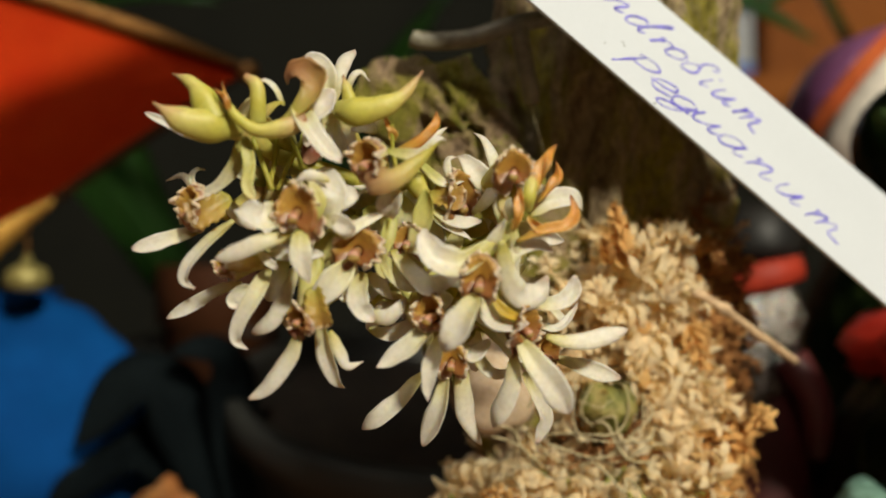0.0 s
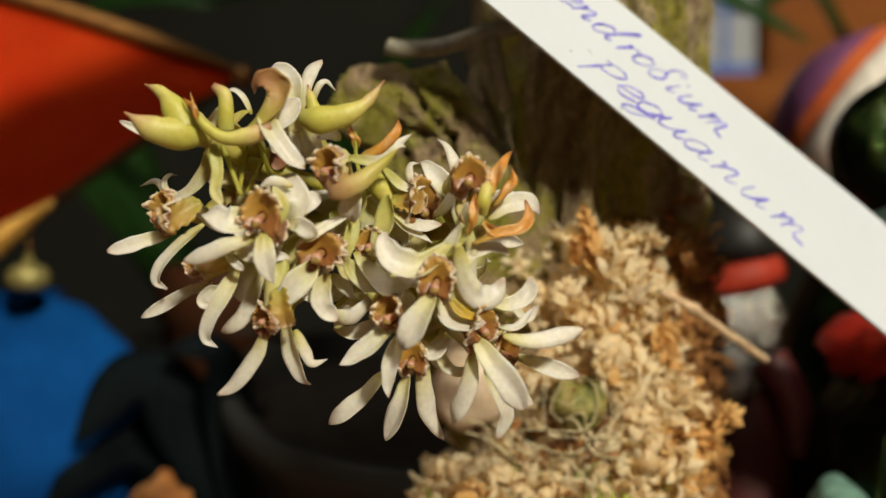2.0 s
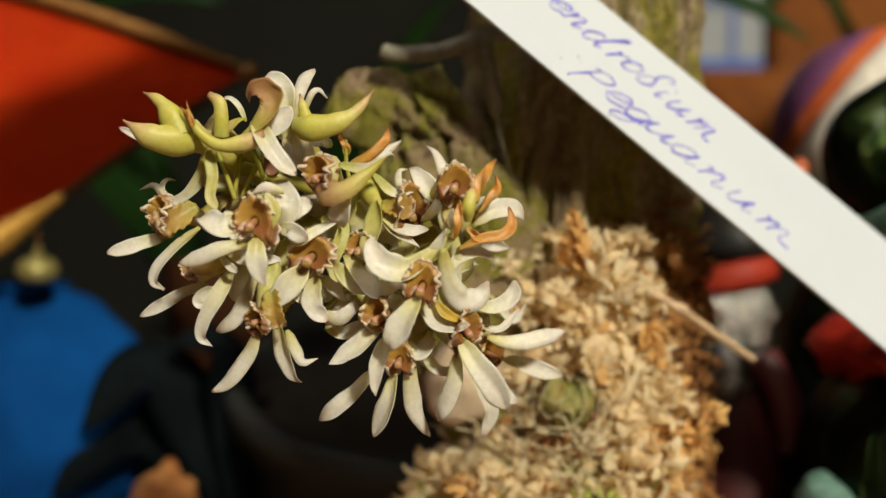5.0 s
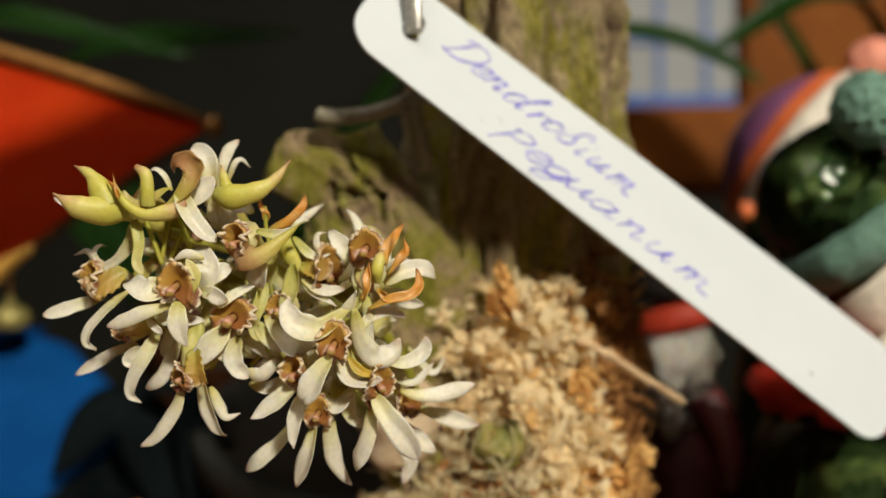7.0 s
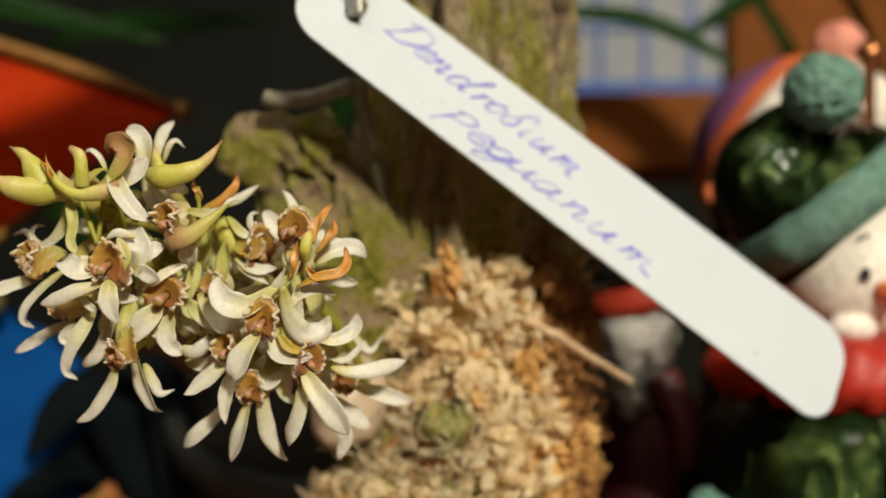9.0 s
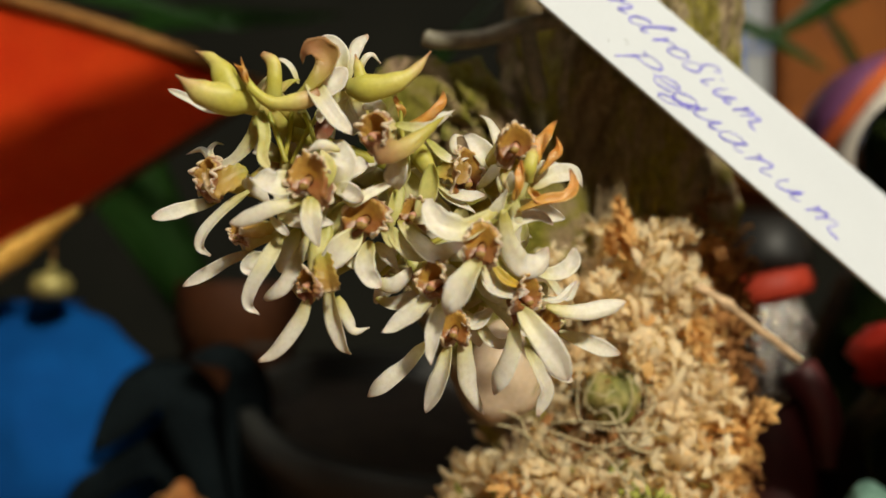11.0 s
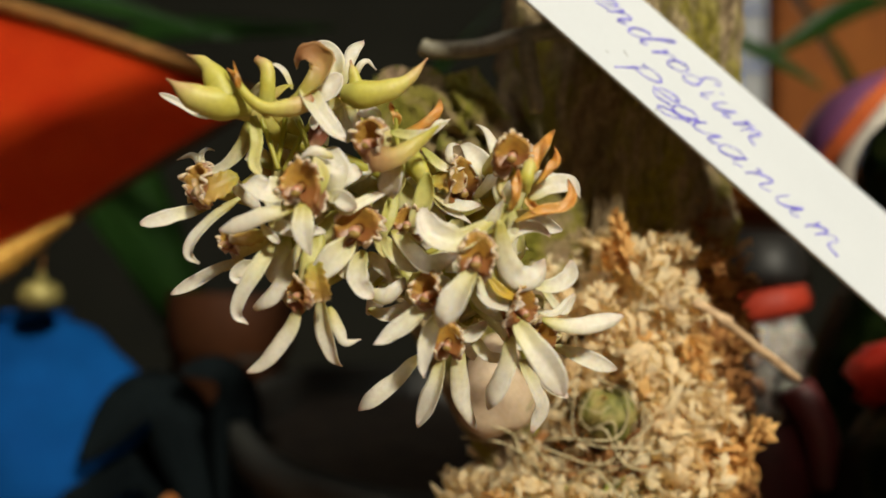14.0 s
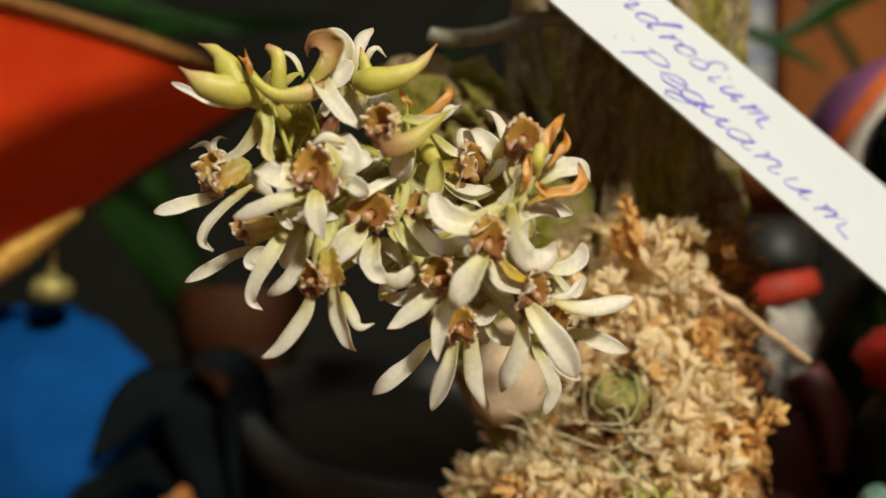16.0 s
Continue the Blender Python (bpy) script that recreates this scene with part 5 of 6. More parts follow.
petal(f, [(0.01394, 0.11400, 0.09611), (0.01693, 0.11400, 0.09520), (0.01964, 0.11480, 0.09424), (0.02274, 0.11600, 0.09332)], 0.00250, WHITE, "spoon")
petal(f, [(0.01014, 0.11400, 0.09431), (0.01169, 0.11340, 0.09129), (0.01277, 0.11380, 0.08848), (0.01160, 0.11430, 0.08544)], 0.00255, WHITE, "spoon")
petal(f, [(0.01067, 0.11500, 0.09412), (0.01311, 0.11480, 0.09193), (0.01606, 0.11520, 0.08942)], 0.00315, WHITE, "spoon")
petal(f, [(0.01248, 0.11800, 0.10431), (0.01593, 0.11900, 0.10056), (0.01791, 0.12000, 0.10271)], 0.00127, WHITE, "lance")
lip(f, (0.01344, 0.11240, 0.09700), 0.00204, 0.00218, "right")
f = flower((0.00300, 0.11300, 0.11636))
petal(f, [(0.00630, 0.11020, 0.11674), (0.00385, 0.10980, 0.11930), (0.00174, 0.11100, 0.12187)], 0.00320, WHITE, "lance")
petal(f, [(0.00180, 0.10960, 0.11753), (0.00065, 0.10930, 0.11886), (0.00061, 0.10940, 0.12056), (0.00172, 0.10980, 0.12108)], 0.00125, WHITE, "lance")
petal(f, [(0.00672, 0.11260, 0.11797), (0.00639, 0.11270, 0.12072), (0.00544, 0.11310, 0.12294), (0.00407, 0.11380, 0.12481)], 0.00187, WHITE, "lance")
petal(f, [(0.00354, 0.10960, 0.11408), (0.00565, 0.10870, 0.11623), (0.00702, 0.10900, 0.11798), (0.00837, 0.10960, 0.11825)], 0.00262, WHITE, "spoon")
petal(f, [(-0.00287, 0.11020, 0.12034), (-0.00016, 0.10910, 0.11776), (0.00249, 0.10970, 0.11777)], 0.00159, GREENW, "lance")
petal(f, [(-0.00146, 0.10900, 0.11444), (0.00171, 0.10790, 0.11300), (0.00458, 0.10800, 0.11308)], 0.00198, WHITE, "spoon")
petal(f, [(-0.00117, 0.10880, 0.11400), (0.00105, 0.10780, 0.11229), (0.00349, 0.10700, 0.11090)], 0.00150, WHITE, "lance")
petal(f, [(-0.00228, 0.11120, 0.11897), (-0.00163, 0.11020, 0.11557), (-0.00210, 0.11000, 0.11217)], 0.00230, WHITE, "strap")
sac(f, [(-0.00414, 0.11120, 0.12007), (-0.00337, 0.11040, 0.11796), (-0.00206, 0.11060, 0.11590), (-0.00132, 0.11100, 0.11456)], (0.00084, 0.00140, 0.00098, 0.00028), GREEN)
petal(f, [(-0.00470, 0.11400, 0.12208), (-0.00162, 0.11400, 0.12362), (0.00061, 0.11500, 0.12521)], 0.00152, WHITE, "lance")
petal(f, [(-0.00661, 0.11300, 0.11418), (-0.00484, 0.11300, 0.11221), (-0.00305, 0.11300, 0.10939)], 0.00171, WHITE, "spoon")
lip(f, (0.00262, 0.10840, 0.11598), 0.00247, 0.00316, "right")
petal(f, [(-0.00165, 0.10960, 0.11633), (0.00043, 0.10860, 0.11596), (0.00276, 0.10820, 0.11554)], 0.00399, FAN, "fan")
f = flower((0.00812, 0.10700, 0.11933))
sac(f, [(0.00962, 0.10300, 0.11419), (0.00964, 0.10220, 0.11565), (0.00990, 0.10240, 0.11699), (0.01020, 0.10300, 0.11842)], (0.00052, 0.00084, 0.00078, 0.00026), GREEN)
petal(f, [(0.01063, 0.10300, 0.11632), (0.01094, 0.10260, 0.11836), (0.01176, 0.10320, 0.12020), (0.01311, 0.10420, 0.12210)], 0.00190, DRY, "lance")
petal(f, [(0.01074, 0.10380, 0.11512), (0.01232, 0.10360, 0.11684), (0.01318, 0.10380, 0.11836), (0.01291, 0.10440, 0.12006)], 0.00125, DRY, "lance")
petal(f, [(0.00776, 0.10200, 0.11181), (0.00842, 0.10120, 0.11354), (0.00860, 0.10140, 0.11525), (0.00844, 0.10200, 0.11690)], 0.00148, DRY, "lance")
petal(f, [(0.00839, 0.10300, 0.11063), (0.01128, 0.10240, 0.11181), (0.01394, 0.10300, 0.11240), (0.01492, 0.10360, 0.11387), (0.01458, 0.10420, 0.11606)], 0.00150, DRY, "strap")
petal(f, [(0.00964, 0.10300, 0.11354), (0.01065, 0.10260, 0.11221), (0.01291, 0.10300, 0.11165)], 0.00123, DRY, "lance")
petal(f, [(0.01012, 0.10640, 0.11384), (0.01243, 0.10680, 0.11544), (0.01499, 0.10780, 0.11591), (0.01748, 0.10880, 0.11500)], 0.00286, WHITE, "spoon")
petal(f, [(0.01036, 0.10700, 0.11542), (0.01187, 0.10680, 0.11665), (0.01460, 0.10800, 0.11675)], 0.00176, WHITE, "lance")
petal(f, [(0.00775, 0.10500, 0.11201), (0.00705, 0.10500, 0.11439), (0.00730, 0.10540, 0.11647)], 0.00279, GREENW, "spoon")
petal(f, [(0.00842, 0.10520, 0.11271), (0.00769, 0.10500, 0.11535), (0.00857, 0.10500, 0.11805)], 0.00306, MIX, "spoon")
petal(f, [(-0.00559, 0.10720, 0.12112), (-0.00289, 0.10680, 0.12248), (-0.00102, 0.10680, 0.12403), (-0.00039, 0.10720, 0.12621)], 0.00184, DRY, "lance")
petal(f, [(-0.00568, 0.10700, 0.12245), (-0.00619, 0.10680, 0.12392), (-0.00693, 0.10700, 0.12547)], 0.00123, DRY, "lance")
lip(f, (0.00794, 0.10260, 0.11882), 0.00234, 0.00247, "front")
# young flowers deeper in the head, half hidden
rnd = random.Random(77)
for at in ((-0.0215, 0.1125, 0.1175), (-0.0140, 0.1140, 0.1150), (-0.0070, 0.1150, 0.1150), (-0.0150, 0.1150, 0.1085), (-0.0020, 0.1150, 0.1095), (-0.0060, 0.1160, 0.1035), (0.0060, 0.1150, 0.1060), (0.0040, 0.1160, 0.1000), (0.0085, 0.1140, 0.1125)):
    f = flower(at)
    turn = rnd.uniform(0, 6)
    for k in range(5):
        a = turn + 2 * math.pi * k / 5 + rnd.uniform(-0.3, 0.3)
        ln = rnd.uniform(0.0048, 0.0068)
        way = Vector((math.cos(a), -0.35, math.sin(a)))
        pts = [Vector(at) - Vector((0, 0.0006, 0)), Vector(at) + way * ln * 0.5, Vector(at) + way * ln + Vector((0, rnd.uniform(0.0, 0.0016), -0.0008))]
        petal(f, [tuple(p) for p in pts], rnd.uniform(0.0025, 0.0034), (GREENW, YG, WHITEG, GREENW, MIX)[k], "spoon")
stalk([(-0.02231, 0.10650, 0.12293), (-0.02116, 0.10650, 0.11994), (-0.01994, 0.10650, 0.11661)], 0.00034)
stalk([(-0.01964, 0.10800, 0.12381), (-0.01989, 0.10800, 0.12077), (-0.02062, 0.10800, 0.11671)], 0.00032)
stalk([(-0.01815, 0.10800, 0.12314), (-0.01705, 0.10800, 0.12044), (-0.01623, 0.10800, 0.11740)], 0.00032)
stalk([(-0.01576, 0.10900, 0.12395), (-0.01780, 0.10900, 0.12122), (-0.01983, 0.10900, 0.11678)], 0.00033)
stalk([(-0.00603, 0.10700, 0.12440), (-0.00588, 0.10700, 0.12139), (-0.00533, 0.10700, 0.11872)], 0.00028)
stalk([(-0.00645, 0.11200, 0.11354), (-0.00537, 0.11200, 0.10724), (-0.00921, 0.11200, 0.10232)], 0.00033)
stalk([(0.00685, 0.11200, 0.11220), (0.00197, 0.11200, 0.10938), (-0.00222, 0.11200, 0.10726)], 0.00036)
# flower head's axis, old stems, sheath and bulbs
stalk([(0.013, 0.139, 0.092), (0.010, 0.132, 0.102), (0.002, 0.121, 0.112), (-0.010, 0.114, 0.118), (-0.020, 0.110, 0.121)], 0.0009)
bm = bmesh.new()
blob(bm, (0.0092, 0.1445, 0.0885), (0.0066, 0.0062, 0.0086), 0.0008, 160.0, 4, turn=pose(0, 0, 0, 0, 20, 0))
uvl = bm.loops.layers.uv.verify()
for f in bm.faces:
    for lp in f.loops:
        q = lp.vert.co - Vector((0.0120, 0.1450, 0.0885))
        lp[uvl].uv = (0.5 + q.z * 55 + 0.4 * math.sin(q.x * 260), 0.5 + q.x * 50)
bm.transform(base)
part("sheathed_bulb", bm, SHEATH, orchid, "pseudobulb in a pale veined papery sheath")
bm = bmesh.new()
blob(bm, (0.0265, 0.1455, 0.0845), (0.0043, 0.0042, 0.0046), 0.0008, 300.0, 4)
bm.transform(base)
part("green_bulb", bm, BULB, orchid, "small green wrinkled pseudobulb")
for k, pts in enumerate(([(0.0205, 0.146, 0.089), (0.0200, 0.144, 0.084), (0.0235, 0.143, 0.0795), (0.0290, 0.144, 0.0810), (0.0310, 0.146, 0.0860)],
                         [(0.0250, 0.147, 0.0900), (0.0282, 0.1445, 0.0880), (0.0290, 0.144, 0.0840), (0.0260, 0.143, 0.0815), (0.0190, 0.144, 0.0805), (0.0150, 0.146, 0.0815)],
                         [(0.0310, 0.148, 0.0880), (0.0325, 0.146, 0.0840), (0.0300, 0.145, 0.0800), (0.0240, 0.145, 0.0775), (0.0170, 0.146, 0.0790)],
                         [(0.0230, 0.147, 0.0890), (0.0215, 0.1445, 0.0850), (0.0235, 0.1440, 0.0810)],
                         [(0.0130, 0.146, 0.0810), (0.0180, 0.147, 0.0765), (0.0230, 0.148, 0.0760), (0.0290, 0.148, 0.0775)],
                         [(0.0040, 0.148, 0.0800), (0.0100, 0.146, 0.0790), (0.0150, 0.147, 0.0760)],
                         [(0.0205, 0.148, 0.1030), (0.0190, 0.146, 0.1020), (0.0195, 0.145, 0.0980), (0.0210, 0.146, 0.0940)])):
    bm = bmesh.new()
    tube(bm, [Vector(q) + Vector((random.gauss(0, 0.0007), -0.0030, random.gauss(0, 0.0007))) for q in pts], 0.00011 + 0.00004 * (k % 3), 6, 30, wobble=0.3)
    bm.transform(base)
    part("thin_root", bm, ROOT, orchid, "thin pale root" if k == 0 else "")

rnd = random.Random(41)
for k in range(9):
    x, z = rnd.uniform(0.004, 0.030), rnd.uniform(0.074, 0.086)
    a, ln = rnd.uniform(-0.9, 0.9), rnd.uniform(0.006, 0.016)
    pts = [(x + s * ln * math.cos(a) + rnd.gauss(0, 0.0006), 0.1425 - 0.0022 * math.sin(math.pi * s) + rnd.gauss(0, 0.0005), z + s * ln * math.sin(a) * 0.6 + rnd.gauss(0, 0.0009)) for s in (0, 0.25, 0.5, 0.75, 1)]
    bm = bmesh.new()
    tube(bm, pts, 0.00008 + 0.00008 * (k % 3), 5, 24, wobble=0.3)
    bm.transform(base)
    part("thin_root", bm, ROOT, orchid)

# strap leaf out of view, added so that its shadow falls on the pennant
bm = bmesh.new()
line = smooth_line([(0.030, 0.150, 0.225), (0.005, 0.142, 0.212), (-0.035, 0.131, 0.197), (-0.068, 0.121, 0.184), (-0.102, 0.111, 0.166)], 24)
rows = []
for i, p in enumerate(line):
    w = 0.0185 * math.sin(math.pi * (0.05 + 0.93 * i / 24)) ** 0.7
    rows.append([bm.verts.new(p + Vector((0.10 * u * w, 0.35 * u * w, 0.90 * u * w + 0.15 * w * u * u))) for u in (-1, -0.6, -0.2, 0.2, 0.6, 1)])
for r0, r1 in zip(rows, rows[1:]):
    for j in range(5):
        bm.faces.new((r0[j], r0[j + 1], r1[j + 1], r1[j]))
bmesh.ops.solidify(bm, geom=list(bm.faces), thickness=0.0006)
bm.transform(inv)
part("leaf", bm, LEAF, mount, "unseen green strap leaf added above to shade the pennant")

# ---- red pennant with gold braid ----
flag = thing("red_pennant", (-0.051, 0.236, 0.0), "pointed red cloth ornament edged with twisted gold braid", "ornament")
off = Matrix.Translation((0.051, -0.236, 0.0))
TIP, TOP, LOW = Vector((-0.0512, 0.236, 0.1555)), Vector((-0.150, 0.245, 0.1870)), Vector((-0.150, 0.225, 0.0830))
bm = bmesh.new()
n = 36
rows = []
for i in range(1, n + 1):
    s = i / n
    row = []
    for j in range(n + 1):
        t = j / n
        p = TIP.lerp(TOP.lerp(LOW, t), s)
        ridge = 1 - abs(t - 0.45) / (0.45 if t < 0.45 else 0.55)
        fold = 0.030 * s * ridge ** 1.3 * 0.35 + 0.0012 * s * math.sin(9 * t + 4 * s)
        row.append(bm.verts.new(p + Vector((0, -fold, 0.004 * s * (1 - s) * (1 - t)))))
    rows.append(row)
point = bm.verts.new(TIP)
for j in range(n):
    bm.faces.new((point, rows[0][j], rows[0][j + 1]))
for r0, r1 in zip(rows, rows[1:]):
    for j in range(n):
        bm.faces.new((r0[j], r1[j], r1[j + 1], r0[j + 1]))
bmesh.ops.solidify(bm, geom=list(bm.faces), thickness=0.0015)
bm.transform(off)
part("cloth", bm, REDCLOTH, flag, "bright red felt")


def braid(pts, r, turns, material):
    """Two strands twisted round one another."""
    bm = bmesh.new()
    line = smooth_line(pts, turns * 8)
    for ph in (0.0, math.pi):
        strand = []
        for i, p in enumerate(line):
            a = i / 8 * 2 * math.pi / 1.0 + ph
            strand.append(p + Vector((0, math.cos(a), math.sin(a))) * r * 0.62 * min(1.0, 0.3 + 3.0 * i / len(line)))
        tube(bm, strand, lambda s: r * 0.62 * min(1.0, 0.3 + 3.0 * s), 7, len(strand) - 1)
    bm.transform(off)
    return part("braid", bm, material, flag, "twisted gold braid")


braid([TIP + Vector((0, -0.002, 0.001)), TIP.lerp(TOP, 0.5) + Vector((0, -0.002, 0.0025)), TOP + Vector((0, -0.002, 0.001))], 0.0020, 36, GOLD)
# one lower edge, its shade towards the tip put into the colour
braid([TIP + Vector((0, -0.001, -0.001)), TIP.lerp(LOW, 0.3) + Vector((0, 0.0010, 0.0012)), TIP.lerp(LOW, 0.56) + Vector((0, 0.0004, 0.0010))], 0.0013, 26, GOLDSHADED)
braid([TIP.lerp(LOW, 0.47) + Vector((0, -0.003, 0)), TIP.lerp(LOW, 0.77) + Vector((0, -0.003, 0)), LOW + Vector((0, -0.003, 0))], 0.0036, 12, GOLDLIT)
bm = bmesh.new()
blob(bm, TIP + Vector((0.001, -0.001, -0.0005)), (0.0030, 0.0025, 0.0030), 0.0006, 300, 3)
bm.transform(off)
part("gold_tip", bm, GOLD, flag)
bm = bmesh.new()
lathe(bm, (-0.17, 0.25, 0.0), [(0.03, 0.0), (0.032, 0.004), (0.006, 0.010), (0.004, 0.02), (0.004, 0.19), (0.006, 0.195), (0.002, 0.20)], 20)
bm.transform(off)
part("stand", bm, WOODORANGE, flag, "wooden stand")

# ---- blue cloth bag, brass bead, pots, amber ball ----
bm = bmesh.new()
blob(bm, (0, 0, 0.0475), (0.0400, 0.020, 0.0480), 0.005, 26.0, 5)
for v in bm.verts:
    v.co.z = max(v.co.z, 0.0)
    v.co += Vector((0.0010 * math.sin(v.co.z * 260 + v.co.x * 90), -0.0012 * math.sin(v.co.x * 240), 0))
bag = thing("blue_bag", (-0.1165, 0.252, 0.0), "bright blue soft cloth bag standing on the table", "bag")
part("bag_body", bm, BLUE, bag)
bm = bmesh.new()
lathe(bm, (-0.004, 0.002, 0.090), [(0.012, -0.004), (0.009, 0.001), (0.008, 0.003), (0.012, 0.006), (0.014, 0.0075), (0.010, 0.007)], 28, 0, 0.001, 200.0)
part("bag_neck", bm, BLUE, bag, "gathered cloth neck")
bm = bmesh.new()
lathe(bm, (-0.1060, 0.232, 0.1018), [(0.0005, -0.0032), (0.0040, -0.0030), (0.0054, -0.0012), (0.0054, 0.0010), (0.0040, 0.0030), (0.0014, 0.0038), (0.0010, 0.0062)], 24)
bead = tagged(part("brass_bead", bm, BRASS), "small olive-gold bead hanging from the red ornament", "bead")
bm = bmesh.new()
tube(bm, [(-0.1060, 0.232, 0.1075), (-0.1055, 0.231, 0.112), (-0.1050, 0.229, 0.117)], 0.0004, 6, 8)
part("thread", bm, GOLD, bead)


def pot(at, r, h, wall, earth, label):
    ob = thing("flower_pot", at, label, "flower pot", "pots behind the orchid")
    bm = bmesh.new()
    lathe(bm, (0, 0, 0), [(r * 0.70, 0.0), (r * 0.72, 0.002), (r * 0.95, h * 0.82), (r * 1.04, h * 0.83), (r * 1.06, h * 0.985), (r * 1.03, h), (r * 0.97, h), (r * 0.94, h * 0.97), (r * 0.92, h * 0.86)], 64)
    part("pot", bm, wall, ob)
    bm = bmesh.new()
    blob(bm, (0, 0, h * 0.83), (r * 0.92, r * 0.92, 0.008), 0.004, 60.0, 4)
    part("soil", bm, earth, ob, "dark potting soil")
    return ob


pot((-0.014, 0.270, 0.010), 0.050, 0.062, POTGREY, SOIL, "dark grey plastic flower pot leaning on the table").rotation_euler = (radians(13), radians(6), 0)
pot((-0.0708, 0.290, 0.0), 0.0190, 0.104, TERRA, SOIL, "reddish brown clay flower pot on the table")
bm = bmesh.new()
blob(bm, (-0.0700, 0.222, 0.0250), (0.0120, 0.0125, 0.0250), 0.0048, 190.0, 5)
tagged(part("amber_ornament", bm, AMBER), "rough amber-orange cone ornament standing on the table", "ornament")

# ---- figurines: each one plain painted piece ----
def figurine(name, mats, build, label):
    bm = bmesh.new()
    build(bm)
    tagged(part(name, bm, mats), label, "figurine", "painted winter figurines")


def snowman(bm):
    x, y = 0.1110, 0.1830
    blob(bm, (0.1130, y, 0.1110), (0.0190, 0.0180, 0.0165), mi=0, sub=4)                 # head
    lathe(bm, (0.1075, y, 0.1245), [(0.0190, -0.0048), (0.0222, -0.0042), (0.0234, 0.0), (0.0222, 0.0042), (0.0190, 0.0050)], 64, 1, 0.0010, 300.0, pose(0, 0, 0, -4, -37, 0))   # brim
    tube(bm, [(0.1075, y, 0.1230), (0.1015, y, 0.1275), (0.0968, y, 0.1325), (0.0985, y - 0.003, 0.1388), (0.1022, y - 0.008, 0.1450)],
         lambda s: 0.0208 - 0.0060 * s - 0.0110 * max(0.0, s - 0.2) / 0.8, 56, 60, 2, 0.07)   # stocking cap
    blob(bm, (0.1022, y - 0.0120, 0.1472), (0.0076,) * 3, 0.0010, 800.0, 5, 1)           # pompom
    for dx, dz in ((0.1082, 0.1102), (0.1150, 0.1128)):
        blob(bm, (dx, y - 0.0178, dz), (0.0009, 0.0006, 0.0016), sub=2, mi=3)            # eyes
    tube(bm, [(0.1070, y - 0.0164, 0.1168), (0.1082, y - 0.0169, 0.1177), (0.1094, y - 0.0170, 0.1180)], 0.0003, 6, 6, 3)
    tube(bm, [(0.1122, y - 0.0165, 0.1068), (0.1140, y - 0.0205, 0.1066), (0.1167, y - 0.0255, 0.1060)], lambda s: 0.0026 - 0.0022 * s, 12, 8, 4)   # nose
    blob(bm, (0.1075, y - 0.0130, 0.0995), (0.0050, 0.0035, 0.0032), sub=3, mi=0)
    lathe(bm, (x, y, 0.0900), [(0.0190, -0.0074), (0.0250, -0.0060), (0.0262, -0.0035), (0.0285, 0.0), (0.0262, 0.0030), (0.0248, 0.0055), (0.0180, 0.0075)], 96, 5, 0.0040, 230.0)     # scarf
    lathe(bm, (x, y, 0.0), [(0.0300, 0.0), (0.0330, 0.004), (0.0345, 0.030), (0.0335, 0.055), (0.0300, 0.075), (0.0230, 0.086), (0.014, 0.090)], 72, 2, 0.0016, 90.0)
    for a in (215, 262):
        c, s = math.cos(radians(a)), math.sin(radians(a))
        tube(bm, [(x + 0.0250 * c, y + 0.0250 * s, 0.085), (x + 0.0312 * c, y + 0.0312 * s, 0.074), (x + 0.0344 * c, y + 0.0344 * s, 0.055), (x + 0.0352 * c, y + 0.0352 * s, 0.030)], 0.0004, 6, 16, 2)
    tube(bm, [(x + 0.024, y - 0.006, 0.082), (x + 0.016, y - 0.026, 0.076), (x + 0.002, y - 0.034, 0.066), (x - 0.006, y - 0.036, 0.060)], lambda s: 0.0100 - 0.002 * s, 24, 22, 2, 0.10)   # arm
    tube(bm, [(x - 0.034, y - 0.012, 0.0640), (x - 0.028, y - 0.022, 0.0575), (x - 0.018, y - 0.031, 0.0520), (x - 0.006, y - 0.035, 0.0490)], 0.0042, 16, 18, 1, 0.35)                  # trim


figurine("snowman_figurine", [FIG_WHITE, FIG_TEAL, FIG_GREEN, FIG_BLACK, FIG_ORANGE, FIG_RED, FIG_SILVER], snowman, "snowman figurine with dark green cap, teal pompom and red scarf")


def striped_hat(bm):
    x, y = 0.1250, 0.2450
    turn = pose(0, 0, 0, -24, -50, 0)

    def band(lo, hi, r, mi):
        """A ring of the cap between two angles from its crown."""
        lathe(bm, (0.1245, y, 0.1390), [(r * math.sin(radians(a)), 1.06 * r * math.cos(radians(a))) for a in np.linspace(hi, lo, 9)], 64, mi, 0.0005, 120.0, turn)

    band(2, 56, 0.0300, 2)
    band(54, 67, 0.0304, 1)
    band(65, 112, 0.0308, 0)
    blob(bm, (0.1290, 0.240, 0.1260), (0.0235, 0.0200, 0.0200), mi=0, sub=4)
    blob(bm, (0.1310, 0.236, 0.1712), (0.0066, 0.0066, 0.0060), 0.0008, 300, 4, 3)
    lathe(bm, (x, y, 0.0), [(0.030, 0.0), (0.032, 0.004), (0.033, 0.05), (0.028, 0.09), (0.020, 0.108), (0.014, 0.114)], 48, 4)
    blob(bm, (0.1325, 0.226, 0.1415), (0.0042, 0.006, 0.0095), 0.0020, 260, 4, 5)
    tube(bm, [(0.1000, 0.235, 0.120), (0.0970, 0.231, 0.1255), (0.0945, 0.228, 0.1290)], lambda s: 0.0030 - 0.001 * s, 12, 8, 4)
    blob(bm, (0.0938, 0.2275, 0.1300), (0.0020, 0.002, 0.0026), 0.0, 200, 3, 1)


